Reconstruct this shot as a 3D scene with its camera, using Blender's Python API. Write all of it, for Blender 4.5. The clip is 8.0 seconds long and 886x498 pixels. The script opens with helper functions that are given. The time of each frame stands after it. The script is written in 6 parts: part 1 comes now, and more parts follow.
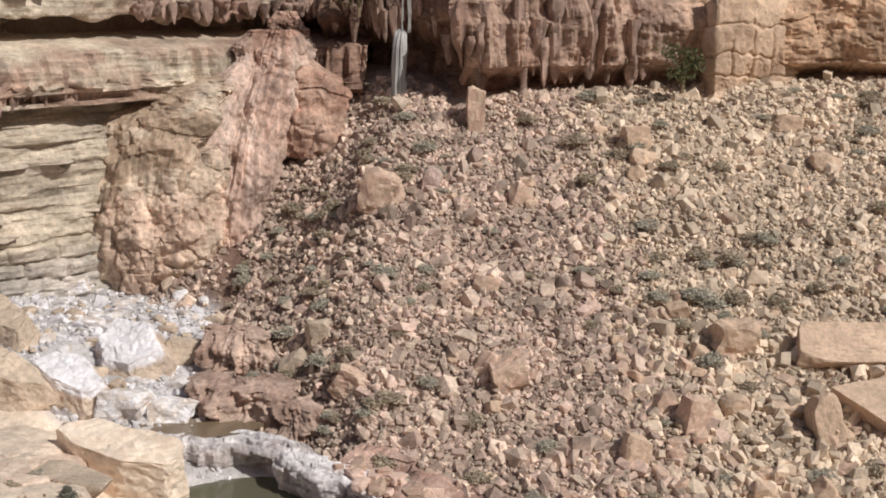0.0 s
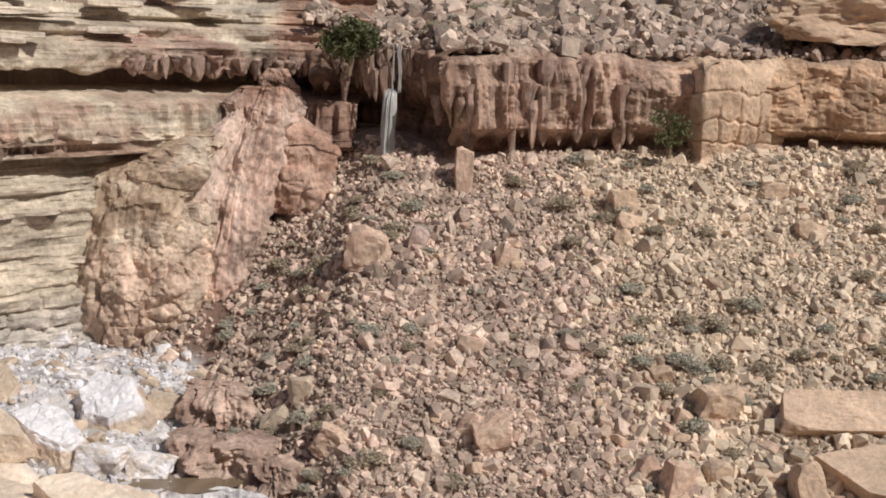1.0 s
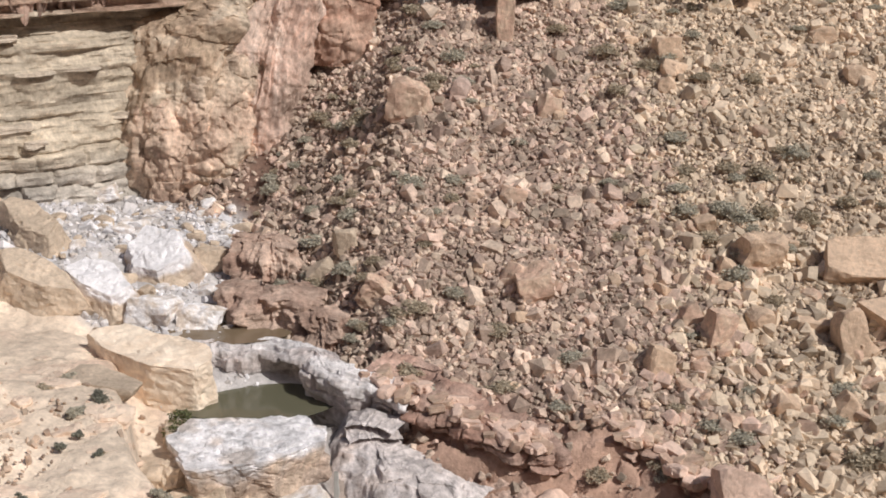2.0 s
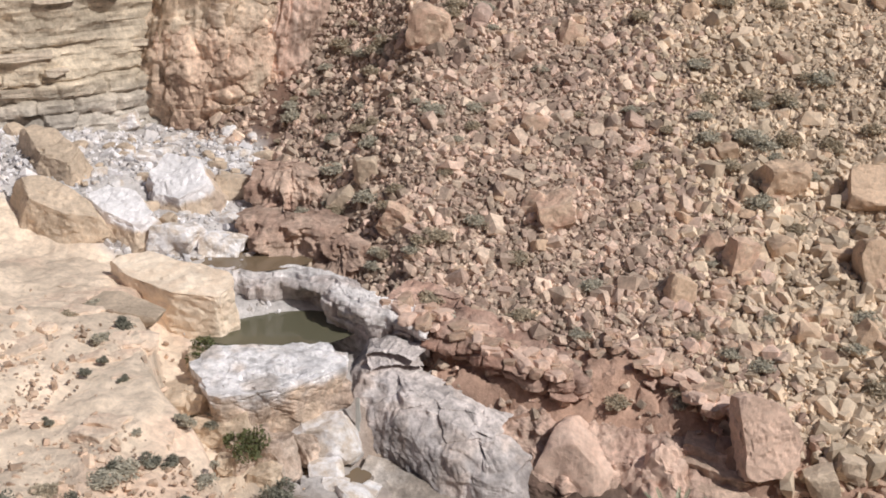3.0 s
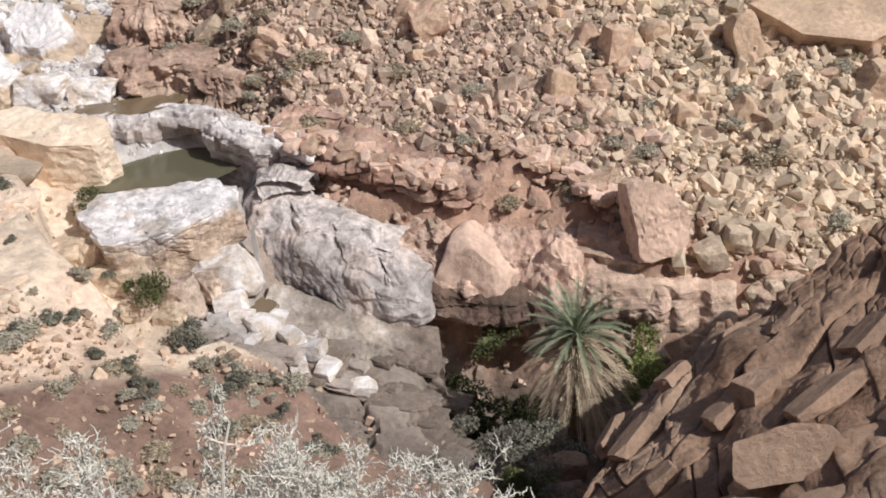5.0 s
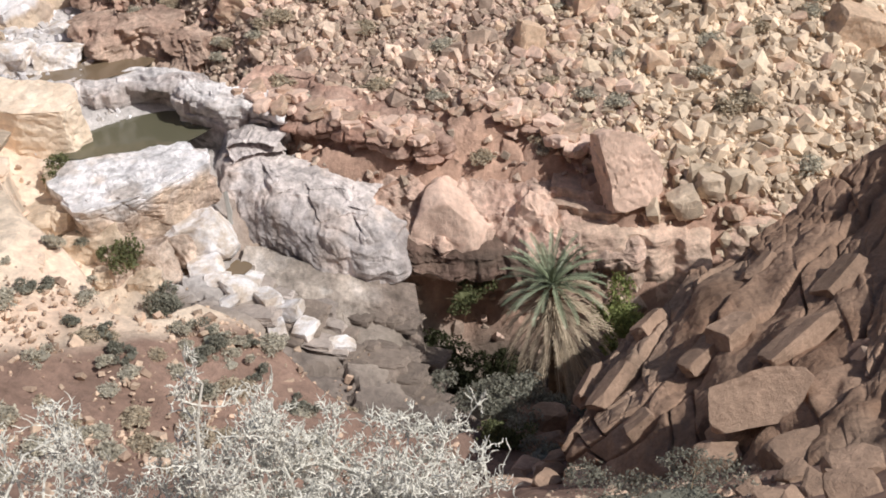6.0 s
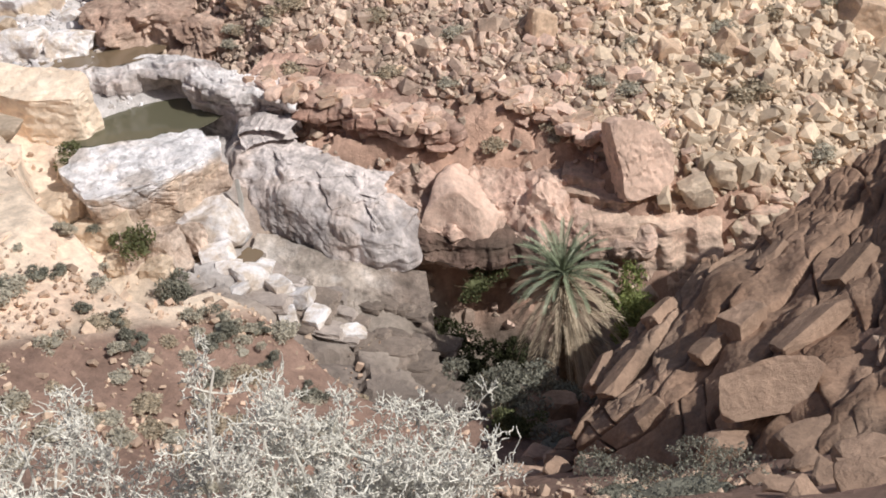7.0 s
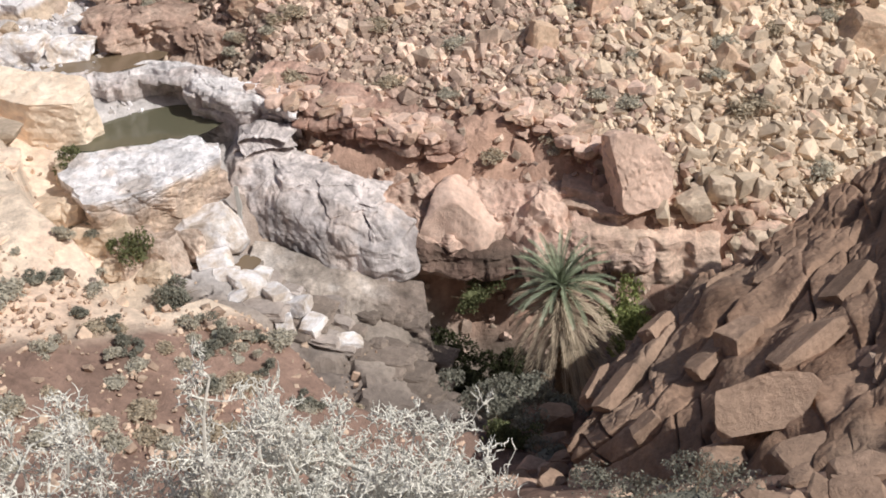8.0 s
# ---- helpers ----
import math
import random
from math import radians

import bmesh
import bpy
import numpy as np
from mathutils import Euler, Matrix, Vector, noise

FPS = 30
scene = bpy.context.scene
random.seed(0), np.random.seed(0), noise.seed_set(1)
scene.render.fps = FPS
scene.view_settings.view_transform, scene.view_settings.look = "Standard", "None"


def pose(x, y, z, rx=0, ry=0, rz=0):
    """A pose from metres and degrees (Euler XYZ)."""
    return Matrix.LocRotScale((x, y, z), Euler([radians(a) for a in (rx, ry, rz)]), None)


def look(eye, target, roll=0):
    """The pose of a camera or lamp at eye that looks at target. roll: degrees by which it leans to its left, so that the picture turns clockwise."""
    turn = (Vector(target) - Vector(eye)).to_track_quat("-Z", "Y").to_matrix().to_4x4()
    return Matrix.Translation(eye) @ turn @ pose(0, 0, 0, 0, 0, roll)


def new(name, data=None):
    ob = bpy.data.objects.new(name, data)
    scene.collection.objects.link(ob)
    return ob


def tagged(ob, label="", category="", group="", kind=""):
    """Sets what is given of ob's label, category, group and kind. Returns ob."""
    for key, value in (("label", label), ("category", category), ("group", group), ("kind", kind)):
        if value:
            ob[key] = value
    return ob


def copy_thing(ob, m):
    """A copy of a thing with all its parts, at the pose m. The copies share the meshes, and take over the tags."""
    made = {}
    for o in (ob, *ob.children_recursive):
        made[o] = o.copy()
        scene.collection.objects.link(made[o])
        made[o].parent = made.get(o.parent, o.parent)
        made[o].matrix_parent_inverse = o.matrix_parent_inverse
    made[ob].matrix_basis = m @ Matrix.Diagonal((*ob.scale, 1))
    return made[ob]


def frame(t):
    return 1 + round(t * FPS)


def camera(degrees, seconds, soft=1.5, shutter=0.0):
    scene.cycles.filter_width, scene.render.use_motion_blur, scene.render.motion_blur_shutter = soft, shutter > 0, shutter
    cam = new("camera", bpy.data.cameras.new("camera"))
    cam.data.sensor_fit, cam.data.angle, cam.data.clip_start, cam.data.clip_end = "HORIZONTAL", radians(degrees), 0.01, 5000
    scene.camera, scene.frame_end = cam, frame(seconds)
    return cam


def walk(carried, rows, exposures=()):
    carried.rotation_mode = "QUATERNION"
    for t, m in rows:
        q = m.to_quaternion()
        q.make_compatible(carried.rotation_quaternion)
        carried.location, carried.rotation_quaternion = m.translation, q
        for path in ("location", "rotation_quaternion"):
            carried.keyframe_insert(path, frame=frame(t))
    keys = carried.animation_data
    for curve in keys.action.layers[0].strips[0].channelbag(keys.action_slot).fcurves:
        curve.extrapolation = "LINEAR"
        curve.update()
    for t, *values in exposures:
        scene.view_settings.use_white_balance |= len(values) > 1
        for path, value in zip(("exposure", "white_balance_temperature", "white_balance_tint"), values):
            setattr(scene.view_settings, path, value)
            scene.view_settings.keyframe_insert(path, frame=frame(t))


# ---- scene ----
cam = camera(39.37, 8.0, soft=1.75)
EYE_Z = 26.0
ROWS = [
    (0.0, 78.000, 0.000, 0.000), (0.5, 78.429, -0.074, -0.173), (1.0, 80.755, -1.334, -0.417),
    (1.5, 78.776, -1.729, 0.756), (2.0, 73.862, -0.272, 1.349), (2.2, 72.028, 0.091, 2.060),
    (3.3, 69.813, -0.037, 2.287), (3.5, 68.796, 0.149, 1.799), (4.0, 66.434, 1.203, 0.174),
    (4.5, 63.748, 2.819, -3.466), (4.7, 62.805, 3.391, -4.323), (5.8, 59.950, 5.040, -6.560),
    (6.0, 59.609, 5.098, -6.932), (6.5, 59.566, 5.215, -6.685), (7.0, 59.100, 5.233, -6.422),
    (7.5, 59.356, 4.702, -6.345), (8.0, 59.617, 4.409, -6.042),
]


def sway(t):
    """The small shift of the hand-held camera before it comes to rest."""
    k = min(1.0, max(0.0, (5.8 - t) / 1.1))
    return -0.13 * k, 0.0, EYE_Z + 0.06 * k


walk(cam, [(t, pose(*sway(t), rx, ry, rz)) for t, rx, ry, rz in ROWS], [(0.0, -0.37), (4.0, -0.34), (6.0, -0.12), (8.0, -0.12)])

# ---- light ----
SUN = Vector((0.59, -0.41, 0.70)).normalized()
world = bpy.data.worlds.new("world")
scene.world = world
world.use_nodes = True
wn = world.node_tree.nodes
sky = wn.new("ShaderNodeTexSky")
sky.sky_type, sky.sun_disc = "NISHITA", False
sky.sun_elevation = math.asin(SUN.z)
sky.dust_density = 3.0
sky.sun_rotation = math.atan2(SUN.x, SUN.y)
wn["Background"].inputs["Strength"].default_value = 0.072
world.node_tree.links.new(sky.outputs[0], wn["Background"].inputs["Color"])
sun_data = bpy.data.lights.new("sun", "SUN")
sun_data.energy, sun_data.angle, sun_data.color = 4.2, radians(0.6), (1.0, 0.955, 0.89)
sun = new("sun", sun_data)
sun.matrix_world = look(SUN * 100, (0, 0, 0))

# ---- relief ----
def hash3(i, j, k, seed):
    with np.errstate(over="ignore"):
        h = (i.astype(np.uint64) * np.uint64(0x9E3779B97F4A7C15)) ^ (j.astype(np.uint64) * np.uint64(0xC2B2AE3D27D4EB4F)) \
            ^ (k.astype(np.uint64) * np.uint64(0x165667B19E3779F9)) ^ np.uint64(seed * 7919 + 13)
        h = (h ^ (h >> np.uint64(29))) * np.uint64(0xBF58476D1CE4E5B9)
        h = (h ^ (h >> np.uint64(32))) * np.uint64(0x94D049BB133111EB)
        h = h ^ (h >> np.uint64(31))
    return (h >> np.uint64(40)).astype(np.float64) / float(1 << 24)


def vnoise(x, y, z, seed=0):
    """Smooth noise from -1 to 1."""
    x, y, z = np.broadcast_arrays(np.asarray(x, float), np.asarray(y, float), np.asarray(z, float))
    xi, yi, zi = (np.floor(a).astype(np.int64) for a in (x, y, z))
    f = [a - b for a, b in ((x, xi), (y, yi), (z, zi))]
    u, v, w = (a * a * a * (a * (a * 6 - 15) + 10) for a in f)
    out = 0.0
    for a in (0, 1):
        for b in (0, 1):
            for c in (0, 1):
                out = out + hash3(xi + a, yi + b, zi + c, seed) * (u if a else 1 - u) * (v if b else 1 - v) * (w if c else 1 - w)
    return out * 2 - 1


def fbm(x, y, z, octaves=4, seed=0, gain=0.5):
    out, amp = 0.0, 1.0
    for o in range(octaves):
        out = out + amp * vnoise(np.asarray(x) * 2 ** o, np.asarray(y) * 2 ** o, np.asarray(z) * 2 ** o, seed + o)
        amp *= gain
    return out


def blocks(x, y, z, seed=0):
    """Worley cells: a random height for each cell, and how near its border is (0 at the border)."""
    x, y, z = np.broadcast_arrays(np.asarray(x, float), np.asarray(y, float), np.asarray(z, float))
    xi, yi, zi = (np.floor(a).astype(np.int64) for a in (x, y, z))
    d1, d2, val = np.full(x.shape, 9.0), np.full(x.shape, 9.0), np.zeros(x.shape)
    for a in (-1, 0, 1):
        for b in (-1, 0, 1):
            for c in (-1, 0, 1):
                i, j, k = xi + a, yi + b, zi + c
                d = np.sqrt((i + hash3(i, j, k, seed) - x) ** 2 + (j + hash3(i, j, k, seed + 1) - y) ** 2 + (k + hash3(i, j, k, seed + 2) - z) ** 2)
                near = d < d1
                d2 = np.where(near, d1, np.minimum(d2, d))
                val = np.where(near, hash3(i, j, k, seed + 3), val)
                d1 = np.where(near, d, d1)
    return val * 2 - 1, d2 - d1


def courses(x, z, height, width, seed=0):
    """Beds with upright joints: a random height for each block, and how near its border is, in metres."""
    zz = z / height + 0.7 * vnoise(x * 0.3, z * 0.2, 0.3, seed)
    row = np.floor(zz).astype(np.int64)
    xx = x / (width * (0.6 + 0.8 * hash3(row, row, row, seed + 1))) + 9 * hash3(row, row * 5, row, seed + 2) + 0.35 * vnoise(x * 0.9, z * 0.9, 0.6, seed + 4)
    col = np.floor(xx).astype(np.int64)
    edge = np.minimum(np.minimum(zz - row, row + 1 - zz) * height, np.minimum(xx - col, col + 1 - xx) * width)
    return hash3(row, col, row + col, seed + 3) * 2 - 1, edge


def smin(a, b, k):
    h = np.clip(0.5 + 0.5 * (b - a) / k, 0, 1)
    return b * (1 - h) + a * h - k * h * (1 - h)


def smax(a, b, k):
    return -smin(-a, -b, k)


def step(a, b, v):
    t = np.clip((v - a) / (b - a), 0, 1)
    return t * t * (3 - 2 * t)


# The stream: plan, height of the bed, half width, steepness of the far and of the near bank
STREAM = np.array([
    (-70, 66, 14.0, 9.0, 0.6, 0.5), (-27, 63, 11.0, 8.0, 0.8, 0.5), (-17, 58.5, 9.3, 6.5, 0.7, 0.5),
    (-13.0, 53, 7.4, 3.6, 0.8, 0.7), (-8.6, 47.0, 5.7, 3.6, 1.0, 0.8), (-5.6, 43.4, 4.7, 2.8, 1.1, 0.9),
    (-5.2, 41.2, 2.7, 2.8, 1.3, 1.0), (-0.5, 38.9, 1.1, 3.0, 1.3, 1.0), (4.0, 37.0, -0.5, 3.0, 1.8, 1.2),
    (9.0, 35.9, -2.2, 2.8, 2.2, 1.2), (16, 34.9, -3.2, 2.6, 1.6, 1.2), (30, 37, -5.0, 3.0, 1.4, 1.0),
    (80, 46, -10.0, 4.0, 1.2, 1.0)], float)
# The foot of the cliffs across the valley, x and y
CLIFF_X = np.array([-90, -40, -23, -18, -13, -8, -4.5, -1.0, 0.5, 5, 10, 14, 21.5, 27, 45, 90], float)
CLIFF_Y = np.array([55, 58, 62.0, 67.5, 72.5, 74.5, 74.0, 72.5, 69.5, 70.8, 72.3, 72.8, 73.4, 73.4, 70, 62], float)


def along(x, y):
    """For places in plan: signed distance to the stream (far side positive) and the stream's values there."""
    best, sign, vals, total = np.full(x.shape, 1e9), np.ones(x.shape), np.zeros((4,) + x.shape), np.zeros(x.shape)
    for p, q in zip(STREAM[:-1], STREAM[1:]):
        ex, ey = q[0] - p[0], q[1] - p[1]
        s = np.clip(((x - p[0]) * ex + (y - p[1]) * ey) / (ex * ex + ey * ey), 0, 1)
        dx, dy = x - p[0] - s * ex, y - p[1] - s * ey
        d = np.hypot(dx, dy)
        near = d < best
        best = np.where(near, d, best)
        sign = np.where(near, np.where(ex * dy - ey * dx >= 0, 1.0, -1.0), sign)
        weight = (d + 0.35) ** -4.0
        total = total + weight
        for n in range(4):
            vals[n] = vals[n] + weight * (p[2 + n] + s * (q[2 + n] - p[2 + n]))
    return best * sign, vals / total


def lip_y(x):
    """Where the loose scree ends above the bare ledges of the stream."""
    return np.interp(x, [-8, -4, 0, 2, 4, 6, 8, 10, 14, 20, 40], [49.5, 48.0, 46.4, 45.4, 45.9, 45.3, 44.0, 42.4, 40.8, 39.9, 40.5])


def bare_earth(x, y):
    """A strip of bare brown earth between the tufa mound and the scree."""
    mid = np.interp(y, [50, 54, 57, 60, 63, 66, 70], [-12.5, -12.5, -12.8, -12.6, -12.3, -11.9, -10.6])
    return step(1.5, 0.6, np.abs(x - mid + 0.5 * vnoise(x * 0.5, y * 0.5, 0.3, 62))) * step(52, 54.5, y) * step(69.5, 67, y)


def talus_z(x, y):
    left = np.maximum(0, -8.8 - x) * 2.0
    r = np.hypot(left, np.maximum(0, 71.0 - y))
    return 19.7 - 0.56 * r + np.maximum(0, y - 71.0) * 0.3


def near_z(x, y):
    """The hillside on which the camera stands, with its bench to the left, the hill to the right and an added unseen
    wall.
    """
    hill = 24.2 - (0.82 - 0.10 * step(0, -10, x)) * y
    bench = 8.1 - 0.42 * np.maximum(0, x + 11.5) + 0.10 * np.maximum(0, -12 - x) - 0.12 * np.maximum(0, y - 40)
    ridge = 30.5 - 0.85 * x
    right = 9.6 + 0.9 * (x - 10.5) - 0.21 * (y - 22) - 1.2 * np.maximum(0, y - ridge)
    right = np.minimum(right, 34 + 0.1 * x)
    # wall out of view on the right, added only to shade the gully
    w = step(16, 22, x)
    wall = np.minimum(17.5 + 1.0 * step(21.5, 24, y) + 0.15 * np.maximum(0, x - 22), 30) - 2.4 * np.maximum(0, y - 28.2)
    return smax(smax(smax(hill, bench, 2.0), right, 1.0), wall * w - 40 * (1 - w), 1.0)


def bank_foot(x):
    """Where the near bank meets the floor of the gully."""
    return np.interp(x, [-16, -14.5, -12.1, -10.9, -10.0, -9.3, -8.5, -7.9, -7.3, -6.4, -5.5, -4.7, -4.0, -3.0, -2.0, -1.2, 0.5, 2.0, 5.0],
                     [49.5, 47.5, 41.4, 39.2, 38.1, 37.2, 35.6, 34.7, 34.4, 34.6, 35.2, 35.0, 34.5, 33.5, 32.2, 31.4, 30.6, 30.8, 32.0])


def ground_z(x, y, fine=True):
    d, (zc, w, kf, kn) = along(x, y)
    far = smin(talus_z(x, y), zc + np.maximum(0, d - w) * kf, 0.5)
    m = np.maximum(0, -d - w)
    held = step(-15.5, -13.0, x) * step(4.5, 2.5, x)
    bank = (zc + m * kn + 0.16 * m * m) * (1 - held) + (zc + 0.06 * m + 1.9 * np.maximum(0, bank_foot(x) - y)) * held
    near = smin(near_z(x, y), bank, 0.7)
    z = np.where(d > 0, np.maximum(far, zc), np.maximum(near, zc))
    z = z - 3.2 * np.exp(-(((x - 4.6) / 3.8) ** 2 + ((y - 40.6) / 2.3) ** 2) ** 2)
    z = z - 3.0 * np.exp(-(((x - 3.5) / 2.3) ** 2 + ((y - 37.0) / 2.4) ** 2) ** 2)
    z = z - 1.3 * np.exp(-(((x + 8.3) / 2.3) ** 2 + ((y - 46.9) / 1.3) ** 2) ** 2)
    edge = np.interp(x, CLIFF_X, CLIFF_Y) + 6.0
    top = 27.2 + 1.5 * step(-2, -8, x) + 0.33 * np.maximum(0, y - edge - 1.5) + 0.012 * np.maximum(0, y - 120) - 0.28 * np.maximum(0, y - 125)
    z = np.where(y > edge, top, z)
    if fine:
        rough = np.where(d > w, 1.0, 0.45)
        z = z + 0.30 * fbm(x * 0.22, y * 0.22, 3.1, 3, 11) + rough * 0.10 * fbm(x * 0.9, y * 0.9, 7.7, 3, 21)
    return z
# ---- end of relief ----

# ---- materials ----
def nodes_of(name):
    m = bpy.data.materials.new(name)
    m.use_nodes = True
    return m, m.node_tree.nodes, m.node_tree.links, m.node_tree.nodes["Principled BSDF"]


def earth(c):
    """Takes a little of the strength out of a stone colour."""
    c = np.asarray(c, float)
    grey = (c * (0.3, 0.55, 0.15)).sum(-1, keepdims=True)
    return (grey + 0.82 * (c - grey)) * (1.0, 1.0, 1.07)


def rock_mat(name, color=None, scale=1.0, bump=0.5, rough=0.9, contrast=0.35, vary="", spread=0.3, cracks=0.0, second=None, strata=0.0, streaks=0.0):
    """Stone: a base colour (or the zone colour stored on the mesh) with stains, grain, cracks and relief."""
    m, n, l, b = nodes_of(name)
    b.inputs["Roughness"].default_value = rough
    b.inputs["Specular IOR Level"].default_value = 0.25
    geo = n.new("ShaderNodeNewGeometry")
    where = geo.outputs["Position"]

    def noise_tex(sc, detail, rough_=0.6):
        t = n.new("ShaderNodeTexNoise")
        t.inputs["Scale"].default_value, t.inputs["Detail"].default_value, t.inputs["Roughness"].default_value = sc, detail, rough_
        l.new(where, t.inputs["Vector"])
        return t.outputs["Fac"]

    def mapped(v, a, c, lo=0.3, hi=0.7):
        r = n.new("ShaderNodeMapRange")
        r.inputs["From Min"].default_value, r.inputs["From Max"].default_value = lo, hi
        r.inputs["To Min"].default_value, r.inputs["To Max"].default_value = a, c
        l.new(v, r.inputs["Value"])
        return r.outputs["Result"]

    def math_(op, a, c):
        q = n.new("ShaderNodeMath")
        q.operation = op
        for k, v in enumerate((a, c)):
            if isinstance(v, (int, float)):
                q.inputs[k].default_value = v
            else:
                l.new(v, q.inputs[k])
        return q.outputs[0]

    large, fine, grain = noise_tex(0.35 * scale, 5), noise_tex(3.0 * scale, 8, 0.7), noise_tex(14 * scale, 4)
    tone = math_("MULTIPLY", mapped(large, 1 - contrast, 1 + contrast), mapped(fine, 1 - contrast, 1 + contrast * 0.8))
    if cracks:
        v = n.new("ShaderNodeTexVoronoi")
        v.feature = "DISTANCE_TO_EDGE"
        v.inputs["Scale"].default_value = 0.55 * scale
        warp = n.new("ShaderNodeTexNoise")
        warp.inputs["Scale"].default_value, warp.inputs["Detail"].default_value = 1.2 * scale, 4
        l.new(where, warp.inputs["Vector"])
        add = n.new("ShaderNodeVectorMath")
        add.operation = "MULTIPLY_ADD"
        l.new(warp.outputs["Color"], add.inputs[0])
        add.inputs[1].default_value = (1.2 / scale,) * 3
        l.new(where, add.inputs[2])
        l.new(add.outputs[0], v.inputs["Vector"])
        crack = mapped(v.outputs["Distance"], 1 - cracks, 1.0, 0.0, 0.05)
        tone = math_("MULTIPLY", tone, crack)
    if vary:
        if vary == "object":
            rnd = n.new("ShaderNodeObjectInfo").outputs["Random"]
        else:
            rnd = geo.outputs["Random Per Island"]
        tone = math_("MULTIPLY", tone, mapped(rnd, 1 - spread, 1 + spread, 0, 1))
    if color is None:
        at = n.new("ShaderNodeAttribute")
        at.attribute_name = "tint"
        base = at.outputs["Color"]
    else:
        rgb = n.new("ShaderNodeRGB")
        rgb.outputs[0].default_value = (*earth(color), 1)
        base = rgb.outputs[0]
    if second:
        mix2 = n.new("ShaderNodeMix")
        mix2.data_type = "RGBA"
        l.new(base, mix2.inputs["A"])
        mix2.inputs["B"].default_value = (*earth(second), 1)
        if vary == "island":
            w = n.new("ShaderNodeTexWhiteNoise")
            w.noise_dimensions = "1D"
            l.new(geo.outputs["Random Per Island"], w.inputs["W"])
            l.new(w.outputs["Value"], mix2.inputs["Factor"])
        else:
            l.new(mapped(noise_tex(0.9 * scale, 6, 0.65), 0, 1, 0.42, 0.6), mix2.inputs["Factor"])
        base = mix2.outputs["Result"]
    mul = n.new("ShaderNodeVectorMath")
    mul.operation = "SCALE"
    l.new(base, mul.inputs[0])
    l.new(mul.outputs[0], b.inputs["Base Color"])
    bp = n.new("ShaderNodeBump")
    bp.inputs["Strength"].default_value, bp.inputs["Distance"].default_value = bump, 0.12 / scale
    height = math_("ADD", fine, math_("MULTIPLY", grain, 0.35))
    if streaks:
        tall = n.new("ShaderNodeVectorMath")
        tall.operation = "MULTIPLY"
        l.new(where, tall.inputs[0])
        tall.inputs[1].default_value = (2.4, 2.4, 0.28)
        drips = n.new("ShaderNodeTexNoise")
        drips.inputs["Scale"].default_value, drips.inputs["Detail"].default_value = 1.0, 6
        l.new(tall.outputs[0], drips.inputs["Vector"])
        height = math_("ADD", height, math_("MULTIPLY", drips.outputs["Fac"], 3.0 * streaks))
        tone = math_("MULTIPLY", tone, mapped(drips.outputs["Fac"], 1 - 0.6 * streaks, 1 + 0.35 * streaks))
    if strata:
        flat = n.new("ShaderNodeVectorMath")
        flat.operation = "MULTIPLY"
        l.new(where, flat.inputs[0])
        flat.inputs[1].default_value = (0.22, 0.22, 3.6)
        bands = n.new("ShaderNodeTexNoise")
        bands.inputs["Scale"].default_value, bands.inputs["Detail"].default_value = 1.0, 5
        l.new(flat.outputs[0], bands.inputs["Vector"])
        height = math_("ADD", height, math_("MULTIPLY", bands.outputs["Fac"], 3.0 * strata))
        tone = math_("MULTIPLY", tone, mapped(bands.outputs["Fac"], 1 - 0.5 * strata, 1 + 0.3 * strata))
    if cracks:
        height = math_("ADD", height, crack)
    l.new(tone, mul.inputs["Scale"])
    l.new(height, bp.inputs["Height"])
    l.new(bp.outputs[0], b.inputs["Normal"])
    return m


def plain_mat(name, color, rough=0.8, vary="", spread=0.3, spec=0.3, noise_scale=6.0, leaf=False):
    m, n, l, b = nodes_of(name)
    b.inputs["Roughness"].default_value, b.inputs["Specular IOR Level"].default_value = rough, spec
    geo = n.new("ShaderNodeNewGeometry")
    t = n.new("ShaderNodeTexNoise")
    t.inputs["Scale"].default_value, t.inputs["Detail"].default_value = noise_scale, 4
    l.new(geo.outputs["Position"], t.inputs["Vector"])
    hsv = n.new("ShaderNodeHueSaturation")
    hsv.inputs["Color"].default_value = (*color, 1)
    mr = n.new("ShaderNodeMapRange")
    mr.inputs["To Min"].default_value, mr.inputs["To Max"].default_value = 1 - spread, 1 + spread
    if vary == "object":
        l.new(n.new("ShaderNodeObjectInfo").outputs["Random"], mr.inputs["Value"])
    elif vary == "island":
        l.new(geo.outputs["Random Per Island"], mr.inputs["Value"])
    else:
        l.new(t.outputs["Fac"], mr.inputs["Value"])
    l.new(mr.outputs[0], hsv.inputs["Value"])
    l.new(hsv.outputs[0], b.inputs["Base Color"])
    if leaf:
        through_, mixer = n.new("ShaderNodeBsdfTranslucent"), n.new("ShaderNodeMixShader")
        l.new(hsv.outputs[0], through_.inputs["Color"])
        mixer.inputs["Fac"].default_value = 0.35
        l.new(b.outputs[0], mixer.inputs[1])
        l.new(through_.outputs[0], mixer.inputs[2])
        l.new(mixer.outputs[0], n["Material Output"].inputs["Surface"])
    return m


